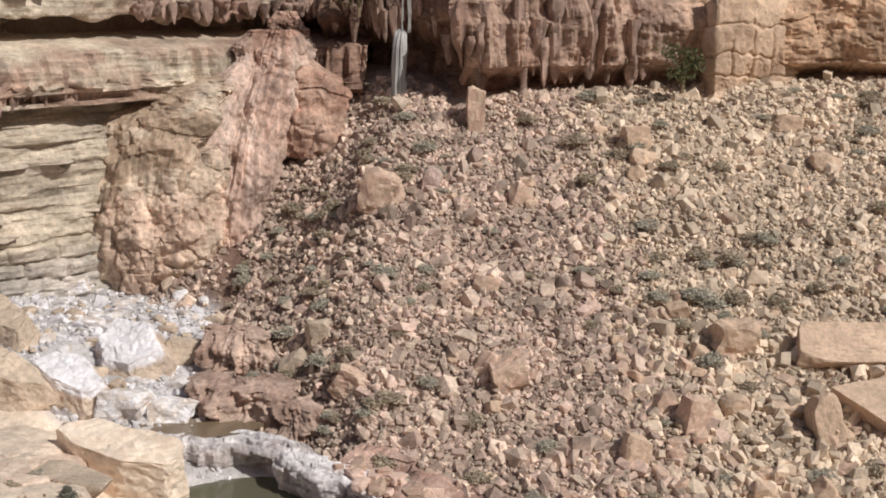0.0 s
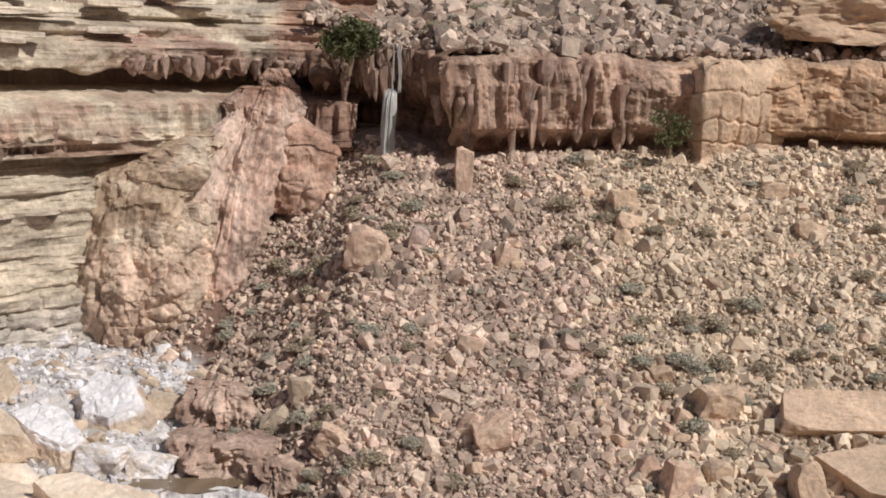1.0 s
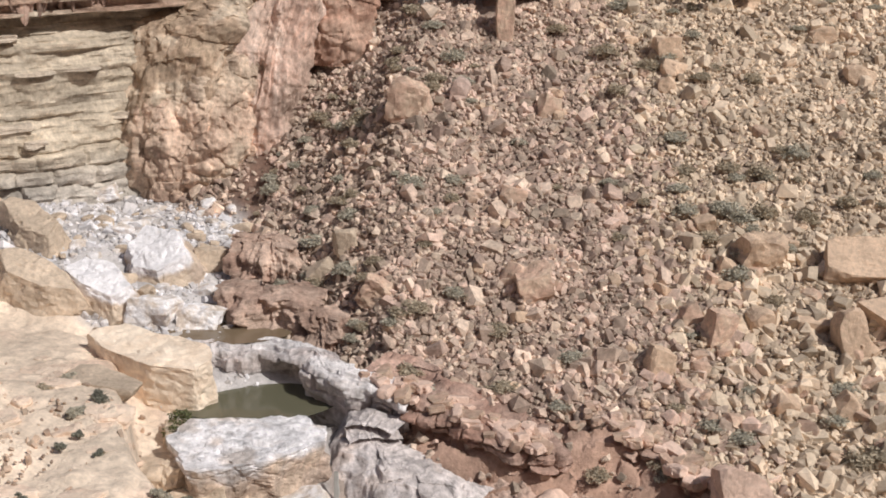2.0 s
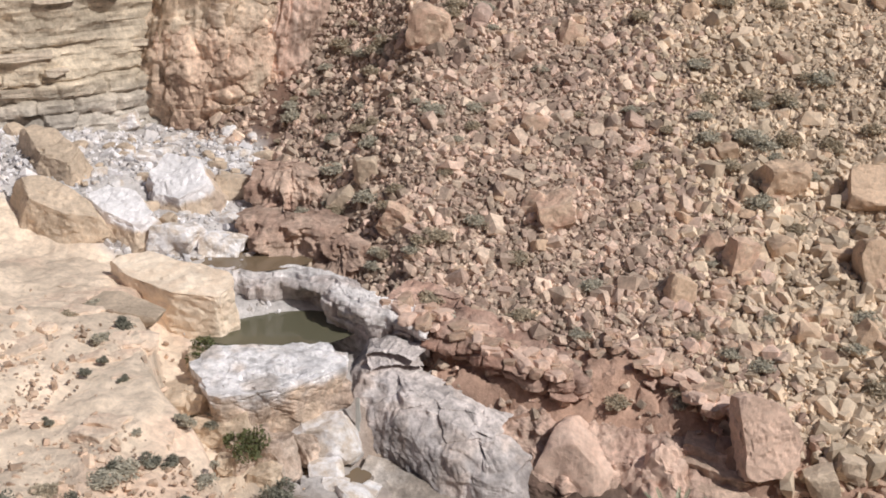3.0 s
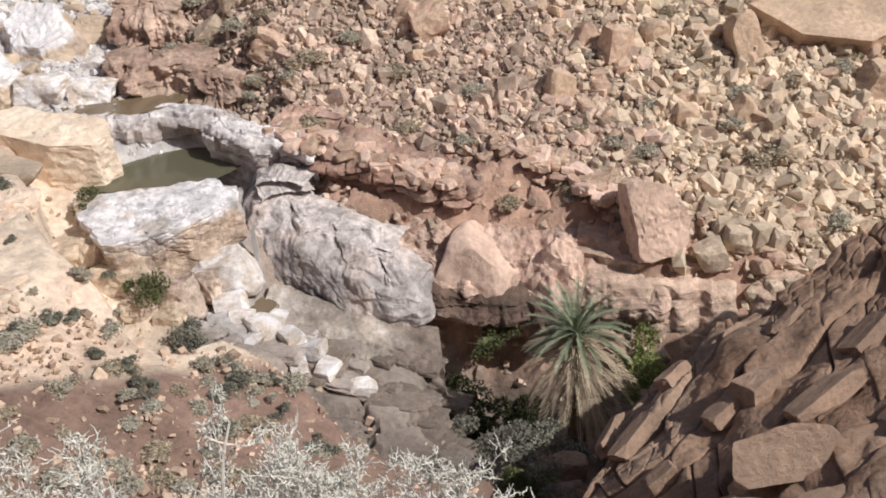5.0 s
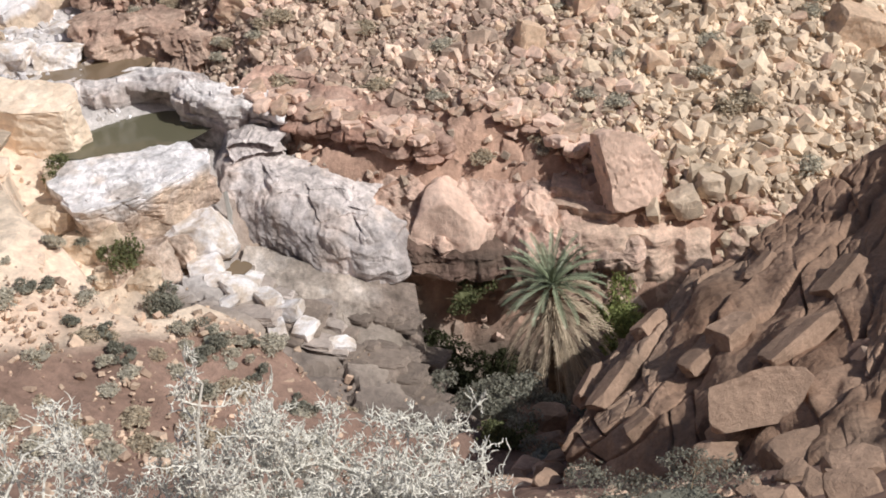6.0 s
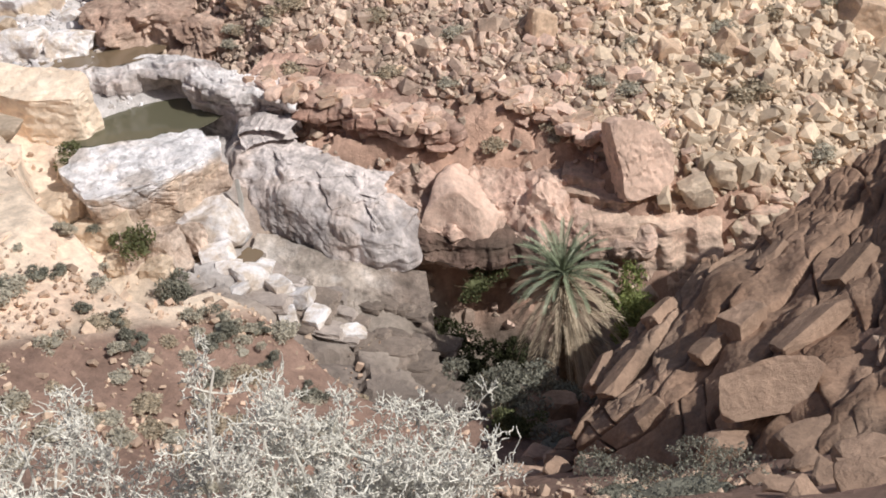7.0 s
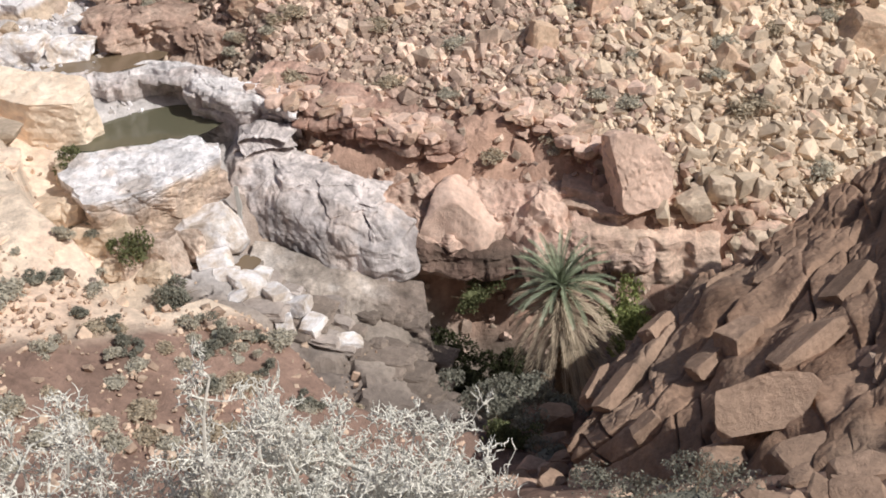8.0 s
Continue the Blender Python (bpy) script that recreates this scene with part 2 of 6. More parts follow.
M_GROUND = rock_mat("soil", None, 1.0, 0.9, 0.95, 0.28)
M_FACE = rock_mat("cliff_stone", None, 1.2, 1.0, 0.9, 0.34, strata=0.6)
M_TUFA = rock_mat("tufa", None, 1.3, 1.0, 0.9, 0.34, streaks=0.5)
M_RUBBLE = rock_mat("rubble_stone", (0.535, 0.37, 0.275), 1.6, 0.6, 0.9, 0.36, "island", 0.42, second=(0.59, 0.46, 0.325))
M_GRAVEL = rock_mat("river_gravel", (0.56, 0.51, 0.45), 1.6, 0.5, 0.85, 0.2, "island", 0.3, second=(0.76, 0.75, 0.74))
M_TALUS_BOULDER = rock_mat("pink_boulder_stone", (0.58, 0.375, 0.25), 1.6, 0.9, 0.9, 0.28, "object", 0.2, second=(0.62, 0.45, 0.30))
M_TAN_BOULDER = rock_mat("tan_boulder_stone", (0.64, 0.50, 0.34), 1.5, 1.0, 0.9, 0.25, "object", 0.1)
M_ORANGE_BOULDER = rock_mat("orange_boulder_stone", (0.71, 0.50, 0.315), 1.5, 1.0, 0.9, 0.25, "object", 0.1)
M_WHITE_BOULDER = rock_mat("limed_boulder_stone", (0.91, 0.89, 0.85), 1.5, 1.0, 0.85, 0.2, "object", 0.05, second=(0.66, 0.56, 0.44))
M_SLAB = rock_mat("brown_slab_stone", (0.40, 0.26, 0.165), 2.0, 0.9, 0.88, 0.22, "object", 0.12, second=(0.36, 0.235, 0.15))
M_SHRUB = plain_mat("grey_shrub_leaves", (0.56, 0.53, 0.45), 0.9, "island", 0.3, leaf=True)
M_DARK_SHRUB = plain_mat("dry_cushion_leaves", (0.52, 0.45, 0.35), 0.9, "island", 0.3, leaf=True)
M_GREEN = plain_mat("green_leaves", (0.15, 0.165, 0.08), 0.6, "island", 0.4, leaf=True)
M_SAGE = plain_mat("sage_leaves", (0.28, 0.28, 0.235), 0.85, "island", 0.35, leaf=True)
M_FRESH = plain_mat("fresh_leaves", (0.25, 0.29, 0.11), 0.65, "island", 0.35, leaf=True)
# leaf green darkened to hold the deep shade of the gully
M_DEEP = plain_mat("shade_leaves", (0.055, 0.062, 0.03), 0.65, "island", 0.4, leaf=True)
M_TWIG = plain_mat("twig_bark", (0.22, 0.17, 0.11), 0.85)
M_DEAD = plain_mat("bleached_twigs", (0.70, 0.69, 0.64), 0.8, "island", 0.22)
M_FROND = plain_mat("palm_leaf", (0.24, 0.285, 0.19), 0.45, "object", 0.35, 0.5)
M_DRY_FROND = plain_mat("dry_palm_leaf", (0.46, 0.38, 0.285), 0.7, "object", 0.35)
M_TRUNK = plain_mat("palm_bark", (0.16, 0.11, 0.07), 0.9)


def water_mat(name, color, rough):
    m, n, l, b = nodes_of(name)
    b.inputs["Base Color"].default_value = (*color, 1)
    b.inputs["Roughness"].default_value = rough
    b.inputs["IOR"].default_value = 1.33
    geo, t, bp = n.new("ShaderNodeNewGeometry"), n.new("ShaderNodeTexNoise"), n.new("ShaderNodeBump")
    t.inputs["Scale"].default_value = 3.0
    bp.inputs["Strength"].default_value, bp.inputs["Distance"].default_value = 0.15, 0.02
    l.new(geo.outputs["Position"], t.inputs["Vector"])
    l.new(t.outputs["Fac"], bp.inputs["Height"])
    l.new(bp.outputs[0], b.inputs["Normal"])
    return m


M_WATER = water_mat("pool_water", (0.13, 0.125, 0.085), 0.06)
M_STREAM = water_mat("stream_water", (0.20, 0.15, 0.10), 0.12)
M_FALL = plain_mat("falling_water", (0.42, 0.42, 0.41), 0.35, "", 0.2, 0.5, 3.0)

# ---- mesh helpers ----
def mesh_data(name, verts, faces, material, tint=None, smooth=False):
    me = bpy.data.meshes.new(name)
    me.from_pydata([tuple(v) for v in verts], [], faces if isinstance(faces, list) else faces.tolist())
    if tint is not None:
        at = me.attributes.new("tint", "FLOAT_COLOR", "POINT")
        at.data.foreach_set("color", np.c_[earth(tint), np.ones(len(tint))].astype(np.float32).ravel())
    me.materials.append(material)
    if smooth:
        me.polygons.foreach_set("use_smooth", np.ones(len(me.polygons), bool))
        me.set_sharp_from_angle(angle=radians(38))
    return me


def part(name, me, parent, label="", m=None):
    ob = new(name, me)
    ob.parent = parent
    if m is not None:
        ob.matrix_basis = m
    return tagged(ob, label) if label else ob


def grid_faces(nu, nv):
    i = (np.arange(nu - 1)[:, None] * nv + np.arange(nv - 1)[None, :]).ravel()
    return np.stack([i, i + nv, i + nv + 1, i + 1], 1)


def blend(cols, *weights_and_cols):
    out = np.broadcast_to(np.array(cols, float), (len(weights_and_cols[0][0]), 3)).copy()
    for w, c in weights_and_cols:
        out = out + np.clip(w, 0, 1)[:, None] * (np.array(c) - out)
    return out


# ---- ground ----
def spread_axis(lo, hi, fine, far):
    mid = np.arange(lo, hi + fine, fine)
    tail = fine * np.cumsum(1.28 ** np.arange(1, 40))
    tail = tail[tail < far]
    return np.r_[lo - tail[::-1], mid, mid[-1] + tail]


gx, gy = spread_axis(-30, 30, 0.17, 1500), spread_axis(9, 76, 0.17, 1500)
GX, GY = np.meshgrid(gx, gy, indexing="ij")
X, Y = GX.ravel(), GY.ravel()
Z = ground_z(X, Y)
D, (ZC, WID, KF, KN) = along(X, Y)
patch = fbm(X * 0.3, Y * 0.3, 0.5, 3, 61)
in_bed = step(1.0, -0.6, np.abs(D) - WID + patch * 0.5) * (Y < np.interp(X, CLIFF_X, CLIFF_Y) + 3)
far_side, near_side = D > 0, D <= 0
cut = far_side * step(0.5, -0.3, Y - lip_y(X)) * step(-7, -4, X) * (1 - in_bed)
left_talus = far_side * step(-1.5, -6, X + 2.5 * patch) * step(73, 70, Y)
# red-brown soil of the lower bank, with its dimmer light put into the colour
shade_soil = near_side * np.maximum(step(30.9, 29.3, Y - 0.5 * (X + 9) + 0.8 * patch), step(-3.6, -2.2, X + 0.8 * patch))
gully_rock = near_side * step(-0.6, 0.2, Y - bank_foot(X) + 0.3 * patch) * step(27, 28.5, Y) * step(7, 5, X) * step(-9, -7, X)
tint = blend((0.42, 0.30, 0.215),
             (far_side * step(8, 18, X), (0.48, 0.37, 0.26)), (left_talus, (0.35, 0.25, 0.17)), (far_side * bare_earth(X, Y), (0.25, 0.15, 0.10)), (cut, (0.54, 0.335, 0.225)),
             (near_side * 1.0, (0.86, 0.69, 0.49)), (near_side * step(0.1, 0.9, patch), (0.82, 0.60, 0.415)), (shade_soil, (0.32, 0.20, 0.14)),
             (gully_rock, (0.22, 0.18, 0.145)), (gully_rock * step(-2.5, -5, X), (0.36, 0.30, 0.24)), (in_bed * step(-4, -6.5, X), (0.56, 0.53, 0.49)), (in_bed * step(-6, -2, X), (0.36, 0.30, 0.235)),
             # dark patch round the palm: the gully's shade painted into the soil colour
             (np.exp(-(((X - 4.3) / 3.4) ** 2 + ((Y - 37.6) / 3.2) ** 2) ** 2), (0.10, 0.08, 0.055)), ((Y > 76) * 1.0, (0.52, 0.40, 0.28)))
# bedding steps on the cut bank and on the slabs of the gully
layer = Z / 0.55 + 0.4 * patch
cut_v, cut_g = blocks(X * 0.8, Y * 0.9, Z * 0.9, 75)
Z = Z + cut * (0.40 * vnoise(np.floor(layer), X * 0.22, Y * 0.1, 71) + 0.24 * cut_v - 0.2 * step(0.1, 0, cut_g) + 0.15 * fbm(X * 1.5, Y * 1.5, 0.4, 4, 73, 0.6))
slabs, gap = blocks(X * 0.55 + Y * 0.25, Y * 0.8 - X * 0.2, 0.5, 81)
apron = np.maximum(in_bed * step(-6, -3, X), gully_rock)
Z = Z + apron * (0.26 * slabs - 0.16 * step(0.08, 0.0, gap) + 0.08 * fbm(X * 1.6, Y * 1.6, 0.3, 4, 83, 0.6))
# the near bank: rounded sandstone with low worn ledges, stonier away from the stream
bank = near_side * (1 - gully_rock)
ledge = Z / 0.5 + 0.9 * fbm(X * 0.25, Y * 0.25, 0.3, 3, 91)
rise = ledge - np.floor(ledge)
worn = step(-0.15, 0.45, fbm(X * 0.3, Y * 0.3, 4.5, 3, 93)) * step(-7.0, -11.0, X - 0.25 * (Y - 36))
Z = Z + bank * worn * 0.20 * (step(0.0, 0.22, rise) - rise)
Z = Z + bank * (0.16 * fbm(X * 0.5, Y * 0.5, 0.7, 3, 94) + 0.05 * fbm(X * 2.0, Y * 2.0, 0.1, 4, 95))
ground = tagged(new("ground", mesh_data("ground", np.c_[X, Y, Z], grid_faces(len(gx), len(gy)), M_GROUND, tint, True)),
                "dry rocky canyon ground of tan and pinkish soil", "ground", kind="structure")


# ---- cliffs ----
def face(name, path, nu, nv, knots, disp, colour, label, material, category="cliff", kind="structure"):
    """A rock face: a line (x, y, foot height), a section of (v, out, height over the foot) knots, relief and zone colour by functions."""
    path = np.array(path, float)
    run = np.r_[0, np.cumsum(np.hypot(*np.diff(path[:, :2], axis=0).T))]
    a = np.linspace(0, run[-1], nu)
    px, py, pz = (np.interp(a, run, path[:, k]) for k in range(3))
    wide = max(1, nu // 45)
    px, py = (np.convolve(np.pad(c, wide, "edge"), np.ones(2 * wide + 1) / (2 * wide + 1), "valid") for c in (px, py))
    tx, ty = np.gradient(px), np.gradient(py)
    ln = np.hypot(tx, ty) + 1e-9
    nx, ny = ty / ln, -tx / ln
    v = np.linspace(0, 1, nv)
    kv = np.array(knots, float)
    shape = (nu, nv)
    V = np.broadcast_to(v, shape)
    out = np.broadcast_to(np.interp(v, kv[:, 0], kv[:, 1]), shape)
    zz = pz[:, None] + np.broadcast_to(np.interp(v, kv[:, 0], kv[:, 2]), shape)
    o, dz = disp(np.broadcast_to(px[:, None], shape), V, out, zz)
    out, zz = out + o, zz + dz
    P = np.stack([px[:, None] + nx[:, None] * out, py[:, None] + ny[:, None] * out, zz], -1).reshape(-1, 3)
    ob = new(name, mesh_data(name, P, grid_faces(nu, nv)[:, ::-1], material, colour(P, V.ravel()), True))
    return tagged(ob, label, category, kind=kind)


def cliff_path(x0, x1, shift=0.0):
    xs = np.linspace(x0, x1, 160)
    return np.c_[xs, np.interp(xs, CLIFF_X, CLIFF_Y) + shift, 0 * xs]


def left_relief(x, v, out, z):
    lay = np.floor(z / 0.42 + 0.25 * vnoise(x * 0.15, 0.3, 0.2, 5))
    strata = 0.55 * vnoise(lay * 3.7, x * 0.18, 1.5, 6) + 0.25 * vnoise(lay * 1.3, x * 1.1, 4.5, 7)
    bed = np.maximum(step(0.56, 0.50, v), step(0.84, 0.88, v))
    flutes = vnoise(x * 2.2, z * 0.25, 0.4, 8) * 0.35 + vnoise(x * 5.0, z * 0.5, 1.4, 9) * 0.16
    teeth = np.abs(vnoise(x * 1.6, 0.1, 0.6, 15)) ** 1.5 * step(-24, -14, x)
    lip = np.exp(-((v - 0.80) / 0.025) ** 2)
    lip2 = np.exp(-((v - 0.57) / 0.03) ** 2)
    o = bed * strata * (0.35 + 0.65 * step(0.28, 0.36, v)) + (1 - bed) * flutes * (0.8 + 1.0 * step(0.44, 0.47, v) * step(0.66, 0.6, v)) + 0.30 * fbm(x * 0.5, z * 0.7, 0.2, 6, 13, 0.6)
    val, gap = courses(x, z, 0.8, 1.7, 18)
    o = o + step(0.17, 0.12, v) * (0.22 * val - 0.25 * step(0.16, 0.0, gap))
    return o, -lip * teeth * 1.3 - lip2 * np.abs(vnoise(x * 1.9, 2.1, 0.4, 17)) * 0.8


def left_colour(P, v):
    n = fbm(P[:, 0] * 0.4, P[:, 1] * 0.4, P[:, 2] * 0.8, 3, 31)
    lay = vnoise(P[:, 2] * 1.8, P[:, 0] * 0.1, 0.2, 33)
    return blend((0.66, 0.55, 0.38), (0.35 + 0.6 * lay, (0.56, 0.47, 0.335)), (step(0.14, 0.05, v), (0.60, 0.54, 0.44)),
                 (step(0.44, 0.47, v) * step(0.70, 0.62, v) * (0.9 + n), (0.50, 0.33, 0.22)), (step(-10.5, -9.0, P[:, 0]), (0.42, 0.25, 0.16)),
                 (step(0.76, 0.80, v) * step(0.93, 0.88, v) * step(-22, -13, P[:, 0]) * (0.9 + n), (0.52, 0.33, 0.23)))


face("cliff_left", cliff_path(-44, -4.4), 420, 240,
      [(0, 0.6, 8.5), (0.08, 0.5, 11.5), (0.2, 0.0, 14.5), (0.36, -0.3, 18.6), (0.40, -1.2, 19.2), (0.44, -1.2, 19.7), (0.455, 0.6, 19.9),
       (0.56, 0.7, 21.2), (0.62, 0.2, 22.6), (0.68, -2.6, 23.3), (0.73, -4.8, 23.6), (0.76, -4.6, 24.6), (0.80, -1.2, 24.5),
       (0.86, -1.0, 25.8), (0.885, -2.2, 26.2), (0.91, -2.2, 26.9), (0.925, -3.6, 27.2), (0.95, -3.7, 28.0), (0.965, -5.0, 28.3), (0.98, -5.2, 29.0), (1.0, -7.5, 29.2)],
      left_relief, left_colour, "layered pale limestone cliff with a shadowed cave under a dripstone lip", M_FACE)


def right_relief(x, v, out, z):
    flutes = (vnoise(x * 1.4, z * 0.2, 0.4, 41) * 0.8 + vnoise(x * 3.6, z * 0.35, 1.4, 42) * 0.4 + vnoise(x * 8, z * 0.6, 2.4, 46) * 0.15) * step(0.06, 0.2, v) * step(0.7, 0.55, v)
    tuf = step(14, 9, x)
    val, gap = courses(x, z, 1.1, 1.9, 43)
    o = flutes * tuf + (1 - tuf) * (0.14 * val - 0.06 * step(0.10, 0, gap)) + 0.42 * fbm(x * 0.35, z * 0.5, 0.2, 6, 44, 0.6)
    hollow = -1.6 * np.exp(-((x - 0.2) / 1.0) ** 2 - ((z - 21.6) / 1.3) ** 2)
    return o + hollow, 0.35 * fbm(x * 0.4, v * 6, 2.2, 3, 45) * step(0.55, 0.7, v)


def right_colour(P, v):
    n = fbm(P[:, 0] * 0.5, P[:, 1] * 0.5, P[:, 2] * 0.4, 3, 51)
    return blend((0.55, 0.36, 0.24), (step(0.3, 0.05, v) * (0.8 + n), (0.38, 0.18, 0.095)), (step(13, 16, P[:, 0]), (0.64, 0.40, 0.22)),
                 (step(0.62, 0.75, v), (0.46, 0.345, 0.245)), (step(0.1, 0.5, vnoise(P[:, 0] * 2.2, P[:, 2] * 0.15, 0.2, 57)) * step(14, 11, P[:, 0]) * 0.7, (0.30, 0.17, 0.11)))


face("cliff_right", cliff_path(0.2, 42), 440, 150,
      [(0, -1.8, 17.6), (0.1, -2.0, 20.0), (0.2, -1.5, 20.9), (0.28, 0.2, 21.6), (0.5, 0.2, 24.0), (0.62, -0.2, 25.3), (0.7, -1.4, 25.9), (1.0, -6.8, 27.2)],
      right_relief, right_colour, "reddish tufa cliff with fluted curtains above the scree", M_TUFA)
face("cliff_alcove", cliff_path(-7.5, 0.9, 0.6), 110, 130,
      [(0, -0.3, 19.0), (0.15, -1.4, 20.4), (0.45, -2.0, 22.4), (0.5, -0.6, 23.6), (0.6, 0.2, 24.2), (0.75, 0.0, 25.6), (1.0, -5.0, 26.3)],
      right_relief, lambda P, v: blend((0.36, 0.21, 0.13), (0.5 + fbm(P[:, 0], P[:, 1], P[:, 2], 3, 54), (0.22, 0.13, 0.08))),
      "dark red-brown alcove behind the waterfall", M_TUFA)


# ---- rocks ----
def rock_data(name, seed, size, material, cuts=9, level=3, rough=0.05, boxy=0.6, smooth=False, gain=0.6):
    """An angular boulder about 1 x 1 x 1 before size: a ball cut flat by planes, with worn edges and pits."""
    rng = np.random.default_rng(seed)
    bm = bmesh.new()
    bmesh.ops.create_icosphere(bm, subdivisions=level, radius=1.0)
    P = np.array([v.co[:] for v in bm.verts])
    F = [[v.index for v in f.verts] for f in bm.faces]
    bm.free()
    P = P * 0.72
    axes = [np.array(a, float) for a in ((1, 0, 0), (-1, 0, 0), (0, 1, 0), (0, -1, 0), (0, 0, 1), (0, 0, -1))]
    dirs = [a + rng.normal(0, 0.22 * (1.3 - boxy), 3) for a in axes] + [rng.normal(0, 1, 3) for _ in range(cuts)]
    for k, d in enumerate(dirs):
        d = d / np.linalg.norm(d)
        o = rng.uniform(0.40, 0.5) if k < 6 else rng.uniform(0.42, 0.64)
        h = P @ d - o
        P = P - np.where(h > 0, h * 0.985, 0)[:, None] * d
    s = seed * 3.17
    q = P * 2.2 + s
    length = np.linalg.norm(P, axis=1, keepdims=True)
    P = P + P / length * (rough * fbm(q[:, 0], q[:, 1], q[:, 2], 5, seed % 50, gain))[:, None]
    P = P * np.array(size)
    return mesh_data(name, P, F, material, None, smooth)


def cut_slab(name, outline, thick, seed, material, taper=0.25, rough=0.03, level=5, zones=None):
    """A slab with a flat top of a given convex outline (metres, counted anticlockwise), narrower towards its foot."""
    bm = bmesh.new()
    bmesh.ops.create_icosphere(bm, subdivisions=level, radius=1.0)
    P = np.array([v.co[:] for v in bm.verts])
    F = [[v.index for v in f.verts] for f in bm.faces]
    bm.free()
    O = np.array(outline, float)
    mid, half = O.mean(0), np.ptp(O, axis=0) / 2
    c = np.array([mid[0], mid[1], -thick / 2])
    P = c + P * np.array([half[0] * 1.5, half[1] * 1.5, thick * 0.85])
    planes = [(np.array([0, 0, 1.0]), np.zeros(3)), (np.array([0, 0, -1.0]), np.array([0, 0, -thick]))]
    for a, b in zip(O, np.roll(O, -1, axis=0)):
        n = np.array([b[1] - a[1], a[0] - b[0], 0.0])
        n = n / np.linalg.norm(n) + np.array([0, 0, -taper])
        planes.append((n / np.linalg.norm(n), np.array([*a, 0.0])))
    for _ in range(5):
        for n, p in planes:
            h = (P - p) @ n
            P = P - np.where(h > 0, h * 0.97, 0)[:, None] * n
    q = P * 1.1 + seed * 3.17
    away = P - c
    away /= np.linalg.norm(away, axis=1, keepdims=True)
    val, gap = blocks(q[:, 0] * 0.9, q[:, 1] * 0.9, q[:, 2] * 1.4, seed)
    P = P + away * (rough * (1.6 * fbm(q[:, 0], q[:, 1], q[:, 2], 5, seed % 50, 0.6) + 0.8 * val - 0.9 * step(0.1, 0, gap)))[:, None]
    return mesh_data(name, P, F, material, None if zones is None else zones(P), False)


def slab_at(name, at, turn, outline, thick, seed, material, label, category="boulder", **kw):
    ob = new(name, cut_slab(name, outline, thick, seed, material, **kw))
    ob.matrix_world = pose(*at, *turn)
    return tagged(ob, label, category)


def boulder(name, x, y, z, size, material, label, seed, turn=(0, 0, 0), group="", category="boulder", sink=0.3, **kw):
    """A boulder whose middle of the foot is at x, y, z."""
    me = rock_data(name, seed, size, material, **kw)
    ob = new(name, me)
    ob.matrix_world = pose(x, y, z + size[2] * (0.5 - sink), *turn)
    return tagged(ob, label, category, group)


def pebble_shapes(count, seed, flat=0.75):
    shapes = []
    rng = np.random.default_rng(seed)
    for _ in range(count):
        bm = bmesh.new()
        dims = np.array([1.0, rng.uniform(0.6, 0.95), flat * rng.uniform(0.55, 1.1)])
        for corner in [(a, b, c) for a in (-1, 1) for b in (-1, 1) for c in (-1, 1)]:
            bm.verts.new((np.array(corner) * 0.42 * rng.uniform(0.62, 1.12, 3) + rng.normal(0, 0.04, 3)) * dims)
        for p in rng.normal(0, 1, (4, 3)):
            bm.verts.new(p / np.linalg.norm(p) * 0.56 * dims)
        hull = bmesh.ops.convex_hull(bm, input=bm.verts)
        loose = [v for v in bm.verts if not v.link_faces]
        for v in loose:
            bm.verts.remove(v)
        bm.verts.index_update()
        bmesh.ops.triangulate(bm, faces=bm.faces)
        shapes.append((np.array([v.co[:] for v in bm.verts]), np.array([[v.index for v in f.verts] for f in bm.faces])))
        bm.free()
    return shapes


def turns(rng, count, tilt=None):
    """Random rotation matrices."""
    q = rng.normal(0, 1, (count, 4))
    if tilt is not None:
        q[:, 1:3] *= tilt
    q /= np.linalg.norm(q, axis=1, keepdims=True)
    w, x, y, z = q.T
    return np.stack([1 - 2 * (y * y + z * z), 2 * (x * y - z * w), 2 * (x * z + y * w), 2 * (x * y + z * w), 1 - 2 * (x * x + z * z), 2 * (y * z - x * w),
                     2 * (x * z - y * w), 2 * (y * z + x * w), 1 - 2 * (x * x + y * y)], 1).reshape(-1, 3, 3)


def scatter(name, xs, ys, sizes, material, label, category, seed, sink=0.15, flat=0.75, tilt=None, level=None):
    """Loose stones lying on the ground, one object of stuff."""
    rng = np.random.default_rng(seed)
    shapes = pebble_shapes(14, seed, flat)
    kind = rng.integers(0, len(shapes), len(xs))
    zs = ground_z(xs, ys) if level is None else level(xs, ys)
    R = turns(rng, len(xs), tilt)
    V, F, at = [], [], 0
    for k, (pv, pf) in enumerate(shapes):
        sel = np.where(kind == k)[0]
        pts = np.einsum("nij,vj->nvi", R[sel], pv) * sizes[sel][:, None, None]
        pts += np.stack([xs[sel], ys[sel], zs[sel] + sizes[sel] * sink], 1)[:, None, :]
        V.append(pts.reshape(-1, 3))
        F.append((pf[None] + at + (np.arange(len(sel)) * len(pv))[:, None, None]).reshape(-1, 3))
        at += len(sel) * len(pv)
    ob = new(name, mesh_data(name, np.concatenate(V), np.concatenate(F), material))
    return tagged(ob, label, category, kind="stuff")


